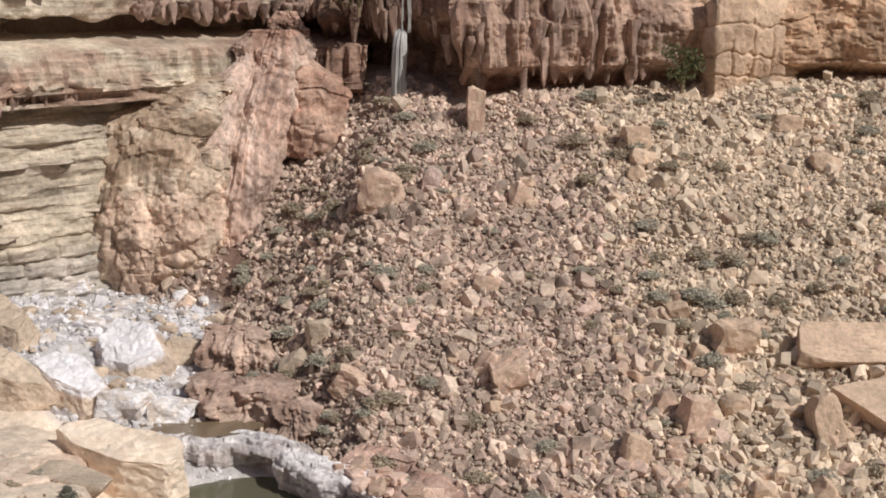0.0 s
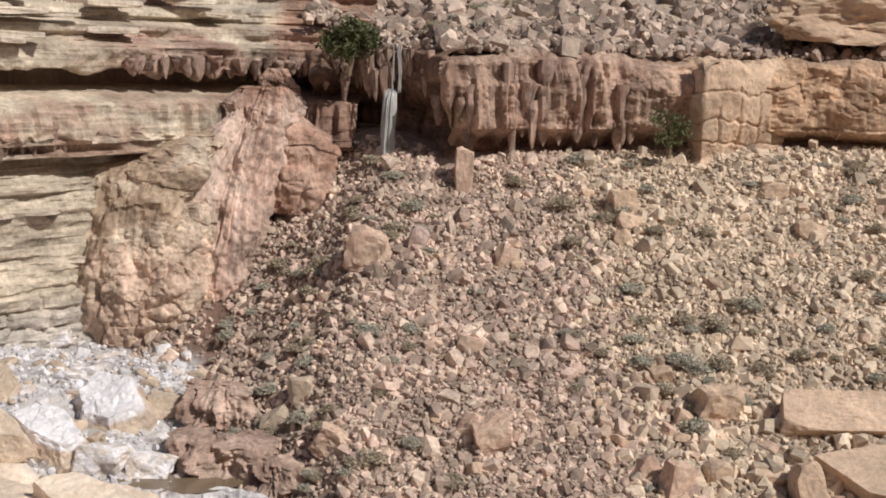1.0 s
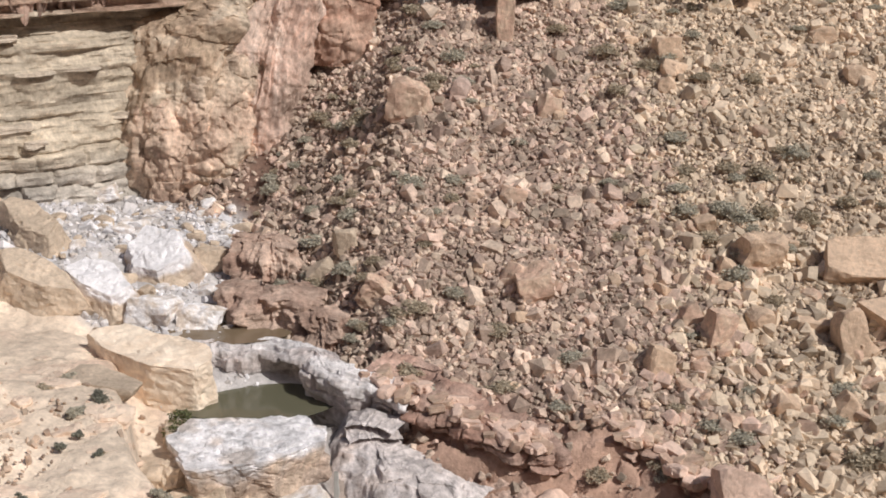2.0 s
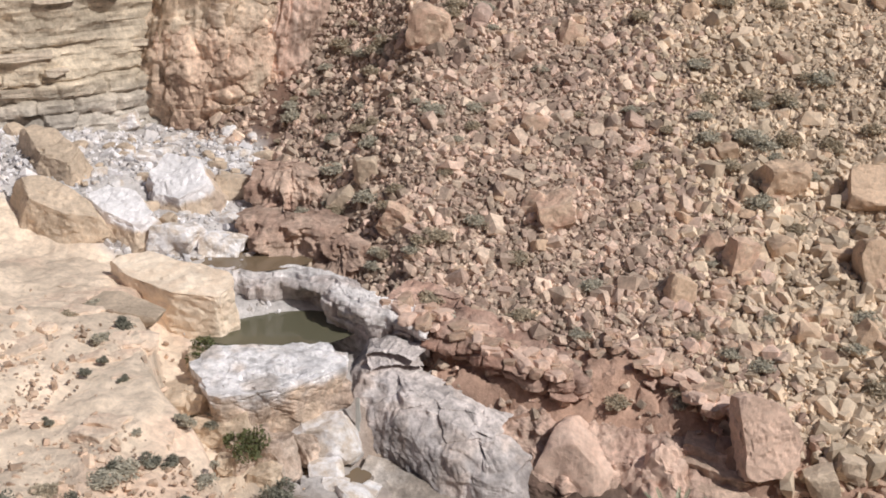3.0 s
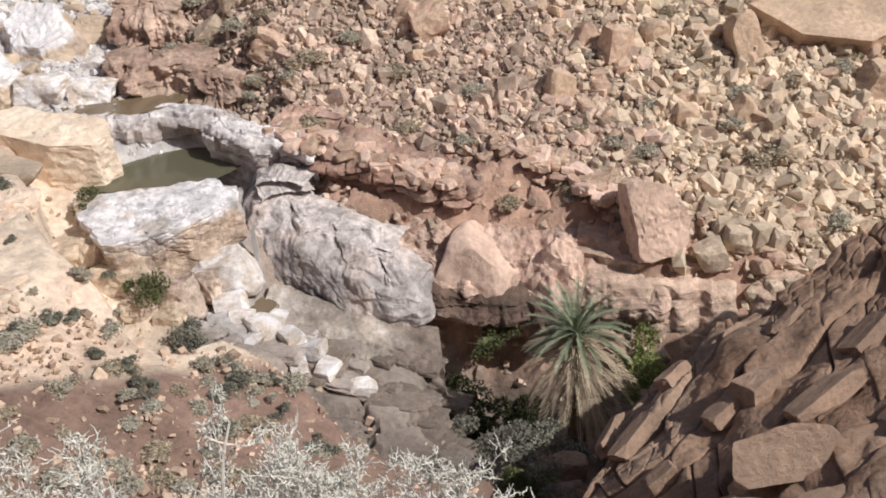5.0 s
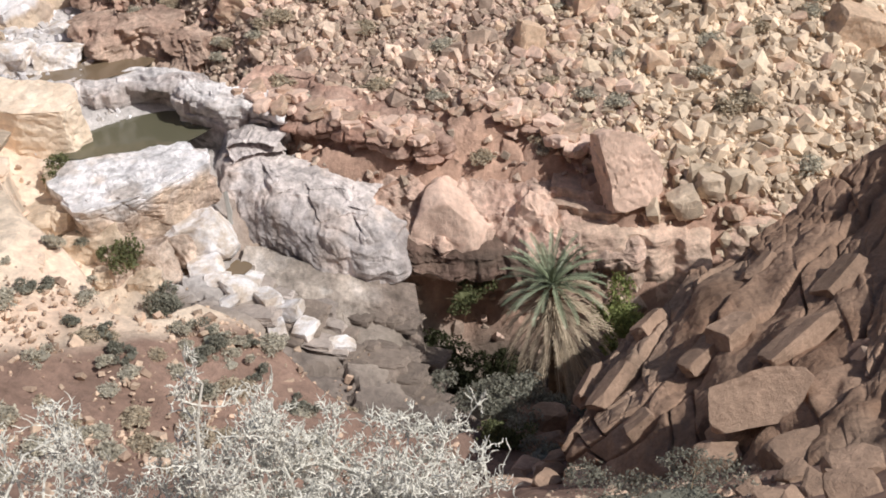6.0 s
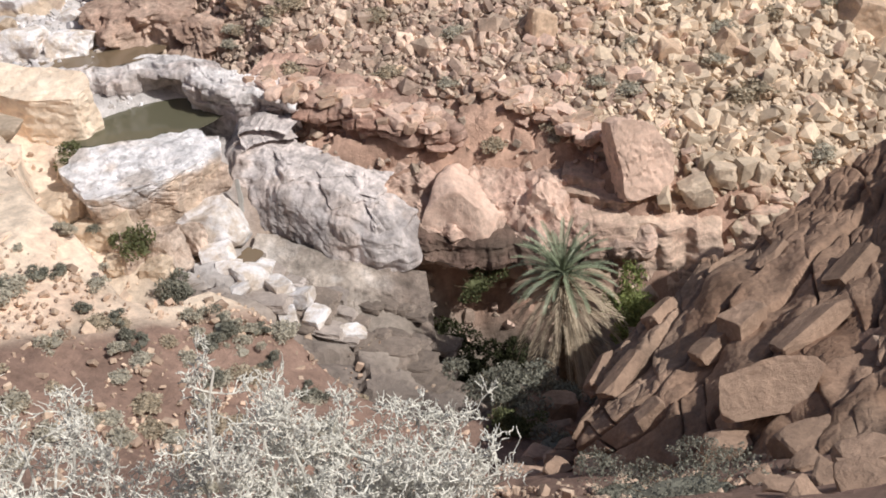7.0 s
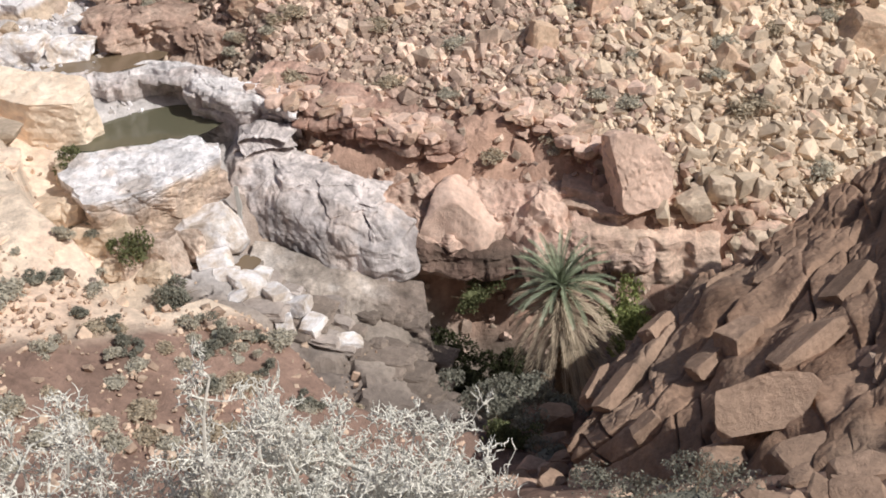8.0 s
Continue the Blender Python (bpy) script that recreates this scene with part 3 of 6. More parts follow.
rng = np.random.default_rng(5)
count = 88000
tx_, ty_ = rng.uniform(-16, 38, count), rng.uniform(37, 74, count)
d_, (zc_, w_, _, _) = along(tx_, ty_)
keep = (d_ > w_ * 0.9) & (ty_ < np.interp(tx_, CLIFF_X, CLIFF_Y) + 0.8) & (np.abs(tx_) < ty_ * 0.60 + 2)
keep &= (ty_ > lip_y(tx_) + rng.normal(0, 0.5, count)) | (tx_ < -4.5) | (rng.random(count) < 0.07)
keep &= rng.random(count) < np.where(tx_ < -4, 0.6, 0.95) * (1 - 0.8 * bare_earth(tx_, ty_))
tx_, ty_ = tx_[keep], ty_[keep]
sz_ = 0.18 * np.exp(rng.normal(0, 0.55, len(tx_))) * (1.0 + 0.55 * step(6, 13, tx_) * step(60, 46, ty_)) + 0.08
right_ = rng.random(len(tx_)) < step(6, 13, tx_ + 0.10 * (ty_ - 50))
sz_ = np.minimum(sz_, 1.2)
scatter("talus_rubble", tx_[~right_], ty_[~right_], sz_[~right_], M_RUBBLE, "angular pinkish scree stones covering the slope", "rubble", 6)
M_TAN_RUBBLE = rock_mat("tan_rubble_stone", (0.645, 0.495, 0.33), 1.6, 0.6, 0.9, 0.22, "island", 0.35, second=(0.69, 0.55, 0.37))
scatter("tan_rubble", tx_[right_], ty_[right_], sz_[right_], M_TAN_RUBBLE, "blocky tan scree stones covering the slope", "rubble", 8, flat=0.6)


def upper_z(x, y):
    """The rocky slope above the cliffs."""
    e = np.interp(x, CLIFF_X, CLIFF_Y)
    base = 27.2 + 1.5 * step(-2, -8, x)
    return np.where(y < e + 6, base + (y - e - 6) * 0.27, ground_z(x, y, False))


ux, uy = rng.uniform(-8, 36, 9000), rng.uniform(71, 92, 9000)
keep = uy > np.interp(ux, CLIFF_X, CLIFF_Y) + 1.2
ux, uy = ux[keep], uy[keep]
M_UPPER = rock_mat("upper_stone", (0.44, 0.32, 0.235), 1.4, 0.8, 0.9, 0.3, "island", 0.45, second=(0.52, 0.40, 0.29))
scatter("upper_rubble", ux, uy, np.minimum(1.6, 0.30 * np.exp(rng.normal(0, 0.65, len(ux))) + 0.08), M_UPPER, "angular brownish stones on the slope above the cliff", "rubble", 7, level=upper_z)


# ---- rock forms of the valley ----
def gz(x, y):
    return float(ground_z(np.array([x], float), np.array([y], float))[0])


def lobe(name, spine, widths, bulges, facing, relief, colour, label, material, nu=150, nv=170, category="rock form"):
    """A bulging rock form that flows down a spine of three or more points."""
    sp = np.array(spine, float)
    kv = np.linspace(0, 1, len(sp))
    v = np.linspace(0, 1, nv)
    C = np.stack([np.interp(v, kv, sp[:, k]) for k in range(3)], 1)
    for k in range(3):
        C[:, k] = np.convolve(np.pad(C[:, k], 12, "edge"), np.ones(25) / 25, "valid")
    f = np.array([*facing, 0.0]) / np.hypot(*facing)
    r = np.array([-f[1], f[0], 0.0])
    th = np.linspace(-1.75, 1.75, nu)
    hw, bu = np.interp(v, *np.array(widths).T), np.interp(v, *np.array(bulges).T)
    U, V = np.meshgrid(th, v, indexing="ij")
    P = C[None] + (np.sin(U) * hw[None])[..., None] * r + (np.cos(U) * bu[None])[..., None] * f
    d = relief(P[..., 0], P[..., 1], P[..., 2], U, V)
    P = P + d[..., None] * (np.cos(U)[..., None] * f + np.sin(U)[..., None] * r)
    P = P.reshape(-1, 3)
    ob = new(name, mesh_data(name, P, grid_faces(nu, nv)[:, ::-1], material, colour(P, V.ravel()), True))
    return tagged(ob, label, category)


def mixed(a, b, seed, amount=0.5):
    return lambda P, v: blend(a, (amount + 0.8 * fbm(P[:, 0] * 0.7, P[:, 1] * 0.7, P[:, 2] * 1.2, 4, seed), b))


def mound_relief(x, y, z, u, v):
    lumps = 0.75 * fbm(x * 0.22, y * 0.22, z * 0.22, 5, 103, 0.52) + 0.22 * fbm(x * 0.9, y * 0.9, z * 0.7, 5, 104, 0.6)
    val, gap = blocks(x * 0.55, y * 0.55, z * 0.55, 105)
    val2, gap2 = blocks(x * 1.5, y * 1.5, z * 1.2, 111)
    return lumps + 0.16 * np.sqrt(np.clip(gap, 0, 0.5)) + 0.16 * val + 0.07 * np.sqrt(np.clip(gap2, 0, 0.5)) + 0.08 * val2 + 0.25 * vnoise(x * 1.2, z * 0.25, 0.6, 115)


def curtain_relief(x, y, z, u, v):
    bend = 0.8 * vnoise(x * 0.4, z * 0.3, 0.4, 110)
    flutes = 0.50 * vnoise(u * 4 + 0.12 * z + bend, z * 0.10, 0.3, 101) + 0.22 * vnoise(u * 10 + 0.2 * z + bend, z * 0.2, 0.7, 102) + 0.05 * vnoise(u * 26 + bend, z * 0.5, 0.2, 109)
    return flutes * step(1.0, 0.85, v) + 0.8 * fbm(x * 0.3, y * 0.3, z * 0.25, 6, 108, 0.56)


def tufa_colour(P, v):
    n = fbm(P[:, 0] * .5, P[:, 1] * .5, P[:, 2] * .3, 4, 106)
    streak = vnoise(P[:, 0] * 1.6, P[:, 2] * 0.12, 0.3, 107)
    return blend((0.74, 0.52, 0.355), (0.4 + n, (0.78, 0.58, 0.39)), (step(0.35, 0.0, v), (0.60, 0.40, 0.27)),
                 (step(-0.2, 0.6, n) * 0.35, (0.42, 0.36, 0.26)), (step(0.0, 0.8, streak) * 0.3, (0.44, 0.28, 0.20)), (step(0.9, 1.0, v), (0.40, 0.24, 0.16)))


def earth_colour(P, v):
    n = fbm(P[:, 0] * .6, P[:, 1] * .6, P[:, 2] * .6, 4, 112)
    return blend((0.60, 0.42, 0.265), (0.5 + n, (0.47, 0.34, 0.21)), (step(0.1, 0.6, -n), (0.68, 0.54, 0.37)))


def curtain_colour(P, v):
    n = fbm(P[:, 0] * .5, P[:, 1] * .5, P[:, 2] * .3, 4, 113)
    streak = vnoise(P[:, 0] * 2.2, P[:, 2] * 0.12, 0.3, 107)
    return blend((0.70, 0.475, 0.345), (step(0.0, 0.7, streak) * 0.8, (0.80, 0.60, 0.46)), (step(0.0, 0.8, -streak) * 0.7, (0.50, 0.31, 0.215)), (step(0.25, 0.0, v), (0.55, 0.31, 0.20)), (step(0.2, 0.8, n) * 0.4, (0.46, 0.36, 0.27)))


lobe("earth_slope", [(-12.0, 73.0, 21.6), (-14.3, 70.8, 20.3), (-16.6, 68.4, 18.7), (-17.6, 67.2, 13.0)],
     [(0, 1.4), (0.3, 2.4), (0.7, 2.9), (1, 2.8)], [(0, 0.6), (0.4, 1.5), (1, 1.6)], (-0.1, -1), mound_relief, earth_colour,
     "brown earthy slope strewn with stones above the tufa mound", M_TUFA, 130, 150)
lobe("tufa_mound", [(-15.0, 70.2, 18.2), (-15.7, 69.2, 16.8), (-16.1, 68.4, 14.5), (-16.2, 67.8, 12.0), (-16.2, 67.6, 9.0)],
     [(0, 0.6), (0.12, 2.2), (0.4, 3.8), (0.75, 3.9), (1, 3.3)], [(0, 0.3), (0.2, 1.8), (0.5, 2.8), (0.8, 2.6), (1, 1.6)], (0.1, -1), mound_relief, tufa_colour,
     "bulging pinkish tufa mound at the edge of the gravel", M_TUFA, 200, 220)
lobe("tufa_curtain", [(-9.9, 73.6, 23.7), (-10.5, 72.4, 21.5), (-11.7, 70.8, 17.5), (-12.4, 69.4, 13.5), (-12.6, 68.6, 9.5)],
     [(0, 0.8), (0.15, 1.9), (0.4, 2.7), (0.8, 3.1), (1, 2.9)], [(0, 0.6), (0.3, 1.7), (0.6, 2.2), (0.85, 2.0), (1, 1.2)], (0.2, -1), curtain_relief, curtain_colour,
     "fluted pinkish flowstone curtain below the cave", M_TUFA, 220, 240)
lobe("red_cone", [(-9.6, 74.6, 24.8), (-9.3, 73.6, 23.0), (-8.8, 72.8, 21.2), (-8.2, 72.2, 19.4), (-8.0, 72.0, 16.0)],
     [(0, 0.5), (0.3, 1.2), (0.6, 1.9), (1, 2.2)], [(0, 0.4), (0.5, 0.8), (1, 0.8)], (0.1, -1), mound_relief, mixed((0.52, 0.29, 0.185), (0.62, 0.40, 0.27), 114),
     "reddish earth cone under the dripping cave lip", M_TUFA, 120, 120)


def ledge_relief(seed):
    def relief(x, v, out, z):
        val, gap = courses(x, z, 0.42, 0.9, seed)
        lay = np.floor(z / 0.28 + 0.4 * vnoise(x * 0.5, 0.2, 0.1, seed + 4))
        o = 0.22 * val - 0.16 * step(0.09, 0, gap) + 0.32 * vnoise(lay * 2.3, x * 0.25, 0.5, seed + 5) + 0.22 * fbm(x * 0.6, z * 0.6, 0.7, 6, seed + 6, 0.6)
        return o * step(0.02, 0.15, v), 0.16 * fbm(x * 0.6, v * 5, 0.9, 5, seed + 9, 0.6)
    return relief


def white_relief(x, v, out, z):
    arch = -0.75 * np.exp(-((x + 7.9) / 0.7) ** 2) * step(0.48, 0.40, v)
    lumps = 0.26 * fbm(x * 0.7, z * 0.7, 0.7, 6, 126, 0.58) + 0.14 * vnoise(x * 2.6, z * 0.5, 0.3, 127)
    val, gap = courses(x, z + 0.3 * fbm(x * 0.8, z * 0.8, 0.2, 2, 123), 0.55, 1.0, 129)
    return arch + (lumps + 0.15 * val - 0.07 * step(0.10, 0.0, gap)) * step(0.0, 0.2, v), 0.15 * fbm(x * 0.7, v * 6, 0.9, 5, 128, 0.58)


face("pool_wall", [(-12.4, 48.9, 0), (-10.7, 49.0, 0), (-8.9, 48.9, 0), (-7.4, 48.2, 0), (-6.4, 46.9, 0), (-5.2, 45.9, 0), (-3.4, 45.6, -0.3), (-2.4, 45.4, -0.6)], 170, 80,
     [(0, -0.3, 4.6), (0.25, -0.25, 6.1), (0.40, 0.05, 6.7), (0.50, 0.12, 7.1), (0.54, -0.05, 7.25), (0.66, -0.5, 7.3), (0.72, -0.6, 7.4), (1.0, -1.5, 7.3)], white_relief,
     mixed((0.80, 0.76, 0.71), (0.60, 0.51, 0.45), 125, 0.3), "whitish travertine wall around the pool", M_TUFA, "rock ledge")
face("rock_ledge_stream", [(-4.8, 46.8, 5.2), (-2.4, 45.4, 4.7), (-0.2, 44.4, 4.2), (1.4, 43.7, 3.8), (2.8, 43.3, 3.5), (3.8, 43.9, 3.6)], 220, 140,
     [(0, 0.9, -1.1), (0.14, 0.45, -0.2), (0.2, 0.0, 0.05), (0.46, -0.15, 1.15), (0.5, 0.25, 1.22), (0.6, 0.2, 1.6), (0.66, -0.1, 1.85), (1, -2.4, 2.25)], ledge_relief(130),
     mixed((0.47, 0.27, 0.185), (0.56, 0.37, 0.27), 135), "reddish rock ledge undercut above the stream", M_FACE, "rock ledge")
face("rock_ledge_middle", [(4.6, 45.6, 4.3), (5.4, 44.9, 4.0), (6.6, 44.3, 3.6), (7.8, 43.5, 3.2), (9.0, 42.6, 2.6)], 220, 140,
     [(0, 0.7, -0.9), (0.14, 0.3, 0.0), (0.2, -0.1, 0.2), (0.44, -0.35, 1.05), (0.49, 0.2, 1.15), (0.6, 0.2, 1.5), (0.66, -0.1, 1.75), (1, -2.2, 2.1)], ledge_relief(140),
     mixed((0.60, 0.39, 0.28), (0.64, 0.46, 0.335), 145), "pinkish rock ledge below the scree", M_FACE, "rock ledge")
def step_relief(x, v, out, z):
    knobs = 0.36 * fbm(x * 0.55, z * 0.55, 0.4, 6, 151, 0.56) + 0.12 * vnoise(x * 2.4, z * 0.5, 0.3, 152)
    cleft = -1.1 * np.exp(-((x - 13.1 - 0.25 * z) / 0.28) ** 2) - 0.5 * np.exp(-((x - 11.4) / 0.35) ** 2 - ((z - 0.9) / 0.7) ** 2)
    return knobs * step(0.0, 0.1, v) + cleft, 0.10 * fbm(x * 0.8, v * 6, 0.4, 4, 153, 0.6)


face("rock_ledge_low", [(6.8, 41.0, 0.2), (8.4, 40.4, 0.0), (10.4, 39.9, -0.3), (12.2, 39.3, -0.6), (13.3, 39.6, -0.6), (14.5, 39.6, -1.0), (17, 38.6, -1.6), (22, 38.4, -2.4)], 190, 90,
     [(0, 0.4, -1.6), (0.2, 0.45, 0.2), (0.42, 0.35, 1.6), (0.54, 0.1, 2.2), (0.60, -0.5, 2.4), (0.68, -0.7, 2.5), (0.72, -0.7, 2.85), (0.8, -1.2, 2.95), (0.84, -1.2, 3.3), (1, -2.4, 3.5)], step_relief,
     mixed((0.76, 0.55, 0.385), (0.69, 0.47, 0.33), 155), "tan layered rock step beside the gully", M_FACE, "rock ledge")

def rill_relief(x, v, out, z):
    rills = 0.38 * vnoise(x * 1.3 + 0.5 * v, v * 1.2, 0.3, 240) + 0.20 * vnoise(x * 3.4 + 0.8 * v, v * 2.5, 0.9, 241)
    lumps = 0.32 * fbm(x * 0.5, v * 3.0, 0.6, 6, 242, 0.56)
    lay = np.floor(z / 0.3 + 0.5 * vnoise(x * 0.5, 0.2, 0.1, 247))
    return (rills + lumps + 0.14 * vnoise(lay * 2.3, x * 0.4, 0.5, 248)) * step(0.0, 0.12, v), 0.22 * fbm(x * 0.7, v * 5, 1.9, 5, 244, 0.6)


# reddish stone with the hollow's shade put into its colour
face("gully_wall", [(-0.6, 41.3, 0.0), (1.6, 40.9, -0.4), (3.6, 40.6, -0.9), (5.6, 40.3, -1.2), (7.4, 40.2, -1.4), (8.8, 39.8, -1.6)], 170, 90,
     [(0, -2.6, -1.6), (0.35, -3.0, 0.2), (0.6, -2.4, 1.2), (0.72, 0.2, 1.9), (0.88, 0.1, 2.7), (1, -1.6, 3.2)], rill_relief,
     mixed((0.22, 0.14, 0.10), (0.15, 0.105, 0.075), 158), "reddish undercut rock wall of the gully, darkened for shade", M_FACE, "rock ledge")


face("rock_bank", [(-0.6, 42.2, 0.5), (1.6, 41.6, 0.2), (3.6, 41.2, -0.2), (5.6, 41.0, -0.4), (7.4, 40.8, -0.5), (9.0, 40.4, -0.7), (10.6, 40.0, -0.9)], 240, 150,
     [(0, -0.4, 1.1), (0.08, 0.3, 1.5), (0.2, 0.5, 2.0), (0.38, 0.0, 2.7), (0.6, -1.2, 3.5), (0.85, -2.6, 4.1), (1, -3.6, 4.1)], rill_relief,
     mixed((0.69, 0.49, 0.36), (0.61, 0.40, 0.29), 249), "rilled pink sandstone bank between the ledges and the gully", M_TUFA, "rock ledge")


# ---- rock outcrop beside the camera's slope ----
def bed_relief(A, B, rs):
    """Height of the bedded rock over its plane: slanting beds split by joints into tilted pieces, with open cracks between."""
    bw = B + 0.38 * A + 0.50 * fbm(A * 0.14, B * 0.2, 3.2, 3, 162) + 0.07 * vnoise(A * 1.3, B * 1.3, 0.4, 163)
    edges = np.cumsum(np.r_[-4.0, rs.choice([0.7, 1.1, 1.8, 2.6], 40) * rs.uniform(0.85, 1.15, 40)])
    h = np.zeros(A.shape)
    for k, (lo, hi) in enumerate(zip(edges[:-1], edges[1:])):
        inside = (bw >= lo) & (bw < hi)
        if not inside.any():
            continue
        a, b, w = A[inside], B[inside], bw[inside]
        cuts = np.cumsum(np.r_[-3.0, rs.choice([1.2, 2.2, 3.6, 5.5], 30) * rs.uniform(0.8, 1.2, 30)])
        aw = a + rs.uniform(-0.7, 0.7) * (b - b.mean()) * 0.3 + 0.22 * vnoise(a * 0.9, b * 0.9, k * 1.7, 164)
        n = np.clip(np.searchsorted(cuts, aw) - 1, 0, len(cuts) - 2)
        lift, ta, tb = rs.normal(0, 0.06, len(cuts)), rs.normal(-0.02, 0.045, len(cuts)), rs.normal(-0.03, 0.09, len(cuts))
        da = np.minimum(aw - cuts[n], cuts[n + 1] - aw)
        dt, db = w - lo, hi - w
        wear = 0.5 + 0.5 * vnoise(a * 0.45 + 7 * k, b * 0.2, 0.6, 166)
        piece = lift[n] + ta[n] * np.clip(aw - 0.5 * (cuts[n] + cuts[n + 1]), -1, 1) + tb[n] * (w - 0.5 * (lo + hi))
        piece = piece - (0.48 * step(0.30, 0.65, wear)) * step(0.09, 0.0, np.minimum(dt, db)) - 0.03 * step(0.2, 0.0, np.minimum(dt, db))
        h[inside] = piece - 0.30 * step(0.08, 0.0, da) * step(0.5, 0.75, wear) - 0.015 * step(0.14, 0.0, da)
    return h


def outcrop():
    E = np.array([(4.59, 24.68, 4.58), (4.95, 26.17, 4.86), (5.49, 27.13, 5.4), (6.78, 27.81, 5.86), (8.2, 28.89, 6.16), (9.05, 29.55, 6.58), (11.08, 30.61, 6.4), (12.09, 31.08, 6.76), (13.77, 31.91, 7.22), (15.95, 33.06, 7.75), (18.94, 34.57, 8.83)])
    I = np.array([(4.31, 23.82, 5.07), (4.96, 22.21, 6.14), (5.84, 20.48, 7.36), (6.64, 19.44, 8.18), (7.59, 18.48, 9.05), (8.49, 17.98, 9.87), (9.38, 17.59, 10.58), (10.44, 17.23, 11.2)])
    nu, nv = 640, 460
    s = np.linspace(0, 1, nu)
    e, i = (np.stack([np.interp(s, np.linspace(0, 1, len(M)), M[:, c]) for c in range(3)], 1) for M in (E, I))
    for M in (e, i):
        for c in range(3):
            M[:, c] = np.convolve(np.pad(M[:, c], 14, "edge"), np.ones(29) / 29, "valid")
    q = np.interp(np.linspace(0, 1, nv), [0, 0.1, 1], [-0.40, -0.02, 1.2])
    P = e[:, None] + (i - e)[:, None] * q[None, :, None]
    over = np.clip(-q - 0.02, 0, 1)[None, :, None]
    P = P + np.array([0.5, 0.3, -32.0]) * over
    P[..., 2] += 0.5 * np.clip(q * 4, 0, 1)[None] * np.clip((1 - q) * 1.6, 0, 1)[None]
    du, dv = np.gradient(P, axis=0), np.gradient(P, axis=1)
    n = np.cross(du, dv)
    n /= np.linalg.norm(n, axis=2, keepdims=True)
    n = np.where(n[..., 2:] < 0, -n, n)
    run = np.r_[0, np.cumsum(np.linalg.norm(np.diff(e, axis=0), axis=1))]
    A = np.broadcast_to(run[:, None], P.shape[:2])
    B = np.broadcast_to((q * 8.0)[None], P.shape[:2])
    fine = fbm(P[..., 0] * 1.1, P[..., 1] * 1.1, P[..., 2] * 1.1, 5, 165, 0.5)
    val, gap = blocks(A * 0.28 + 0.3 * B * 0.28, (B + 0.38 * A) * 0.4, 0.3, 170)
    h = bed_relief(A, B, np.random.default_rng(160)) + 0.10 * val * step(0, 0.25, gap) + 0.10 * fine + 0.28 * fbm(A * 0.22, B * 0.22, 5.2, 3, 167)
    small = courses(A + 0.4 * B, B + 0.38 * A, 0.45, 0.8, 171)
    h = h + (0.05 * small[0] - 0.07 * step(0.05, 0.0, small[1])) * step(-0.1, 0.5, fbm(A * 0.3, B * 0.3, 2.2, 3, 172))
    for _ in range(2):
        h[1:-1, 1:-1] = 0.4 * h[1:-1, 1:-1] + 0.15 * (h[2:, 1:-1] + h[:-2, 1:-1] + h[1:-1, 2:] + h[1:-1, :-2])
    P = (P + n * h[..., None]).reshape(-1, 3)
    tint = blend((0.37, 0.23, 0.14), (0.4 + fbm(P[:, 0] * 0.5, P[:, 1] * 0.5, P[:, 2] * 0.5, 3, 168), (0.30, 0.175, 0.10)),
                 (step(0.2, 0.9, fbm(P[:, 0] * 0.3, P[:, 1] * 0.3, P[:, 2] * 0.3, 3, 169)) * 0.7, (0.40, 0.275, 0.18)))
    me = mesh_data("rock_outcrop", P, grid_faces(nu, nv), M_FACE_FINE, tint, True)
    root = tagged(new("rock_outcrop", me), "brown bedded sandstone outcrop split by slanting cracks", "rock outcrop")
    # pieces that stand clear of the beds: place along and across the slope, lift, turn about the normal, size
    loose = [(0.357, 0.15, 0.22, 30, (1.5, 0.62, 0.62)), (0.196, 0.14, 0.10, 44, (1.9, 0.55, 0.45)), (0.226, 0.36, 0.08, 40, (1.6, 0.6, 0.40)), (0.538, 0.50, 0.16, 24, (1.15, 0.9, 0.75)),
             (0.688, 0.65, 0.10, 26, (2.2, 0.8, 0.55)), (0.623, 0.27, 0.10, 30, (1.2, 0.8, 0.5)), (0.457, 0.50, 0.06, 28, (1.2, 0.7, 0.5)), (0.261, 0.66, 0.05, 32, (0.9, 0.6, 0.4)), (0.794, 0.49, 0.10, 24, (1.7, 0.9, 0.55))]
    grid = P.reshape(nu, nv, 3)
    for k, (a, b, lift, spin, size) in enumerate(loose):
        iu, iv = int(a * (nu - 1)), int(np.argmin(np.abs(q - b)))
        z = Vector(n[iu, iv])
        x = (Vector(du[iu, iv]) - z * Vector(du[iu, iv]).dot(z)).normalized()
        m = Matrix.Translation(Vector(grid[iu, iv]) + z * lift) @ Matrix((x, z.cross(x), z)).transposed().to_4x4() @ pose(0, 0, 0, 4 - 3 * (k % 3), 5 - 4 * (k % 3), spin)
        part("block", rock_data("block", 500 + k, size, M_SLAB, level=4, cuts=5, boxy=1.1, rough=0.035), root, "", m)
    return root


M_FACE_FINE = rock_mat("outcrop_stone", None, 2.0, 1.0, 0.9, 0.3)
outcrop()

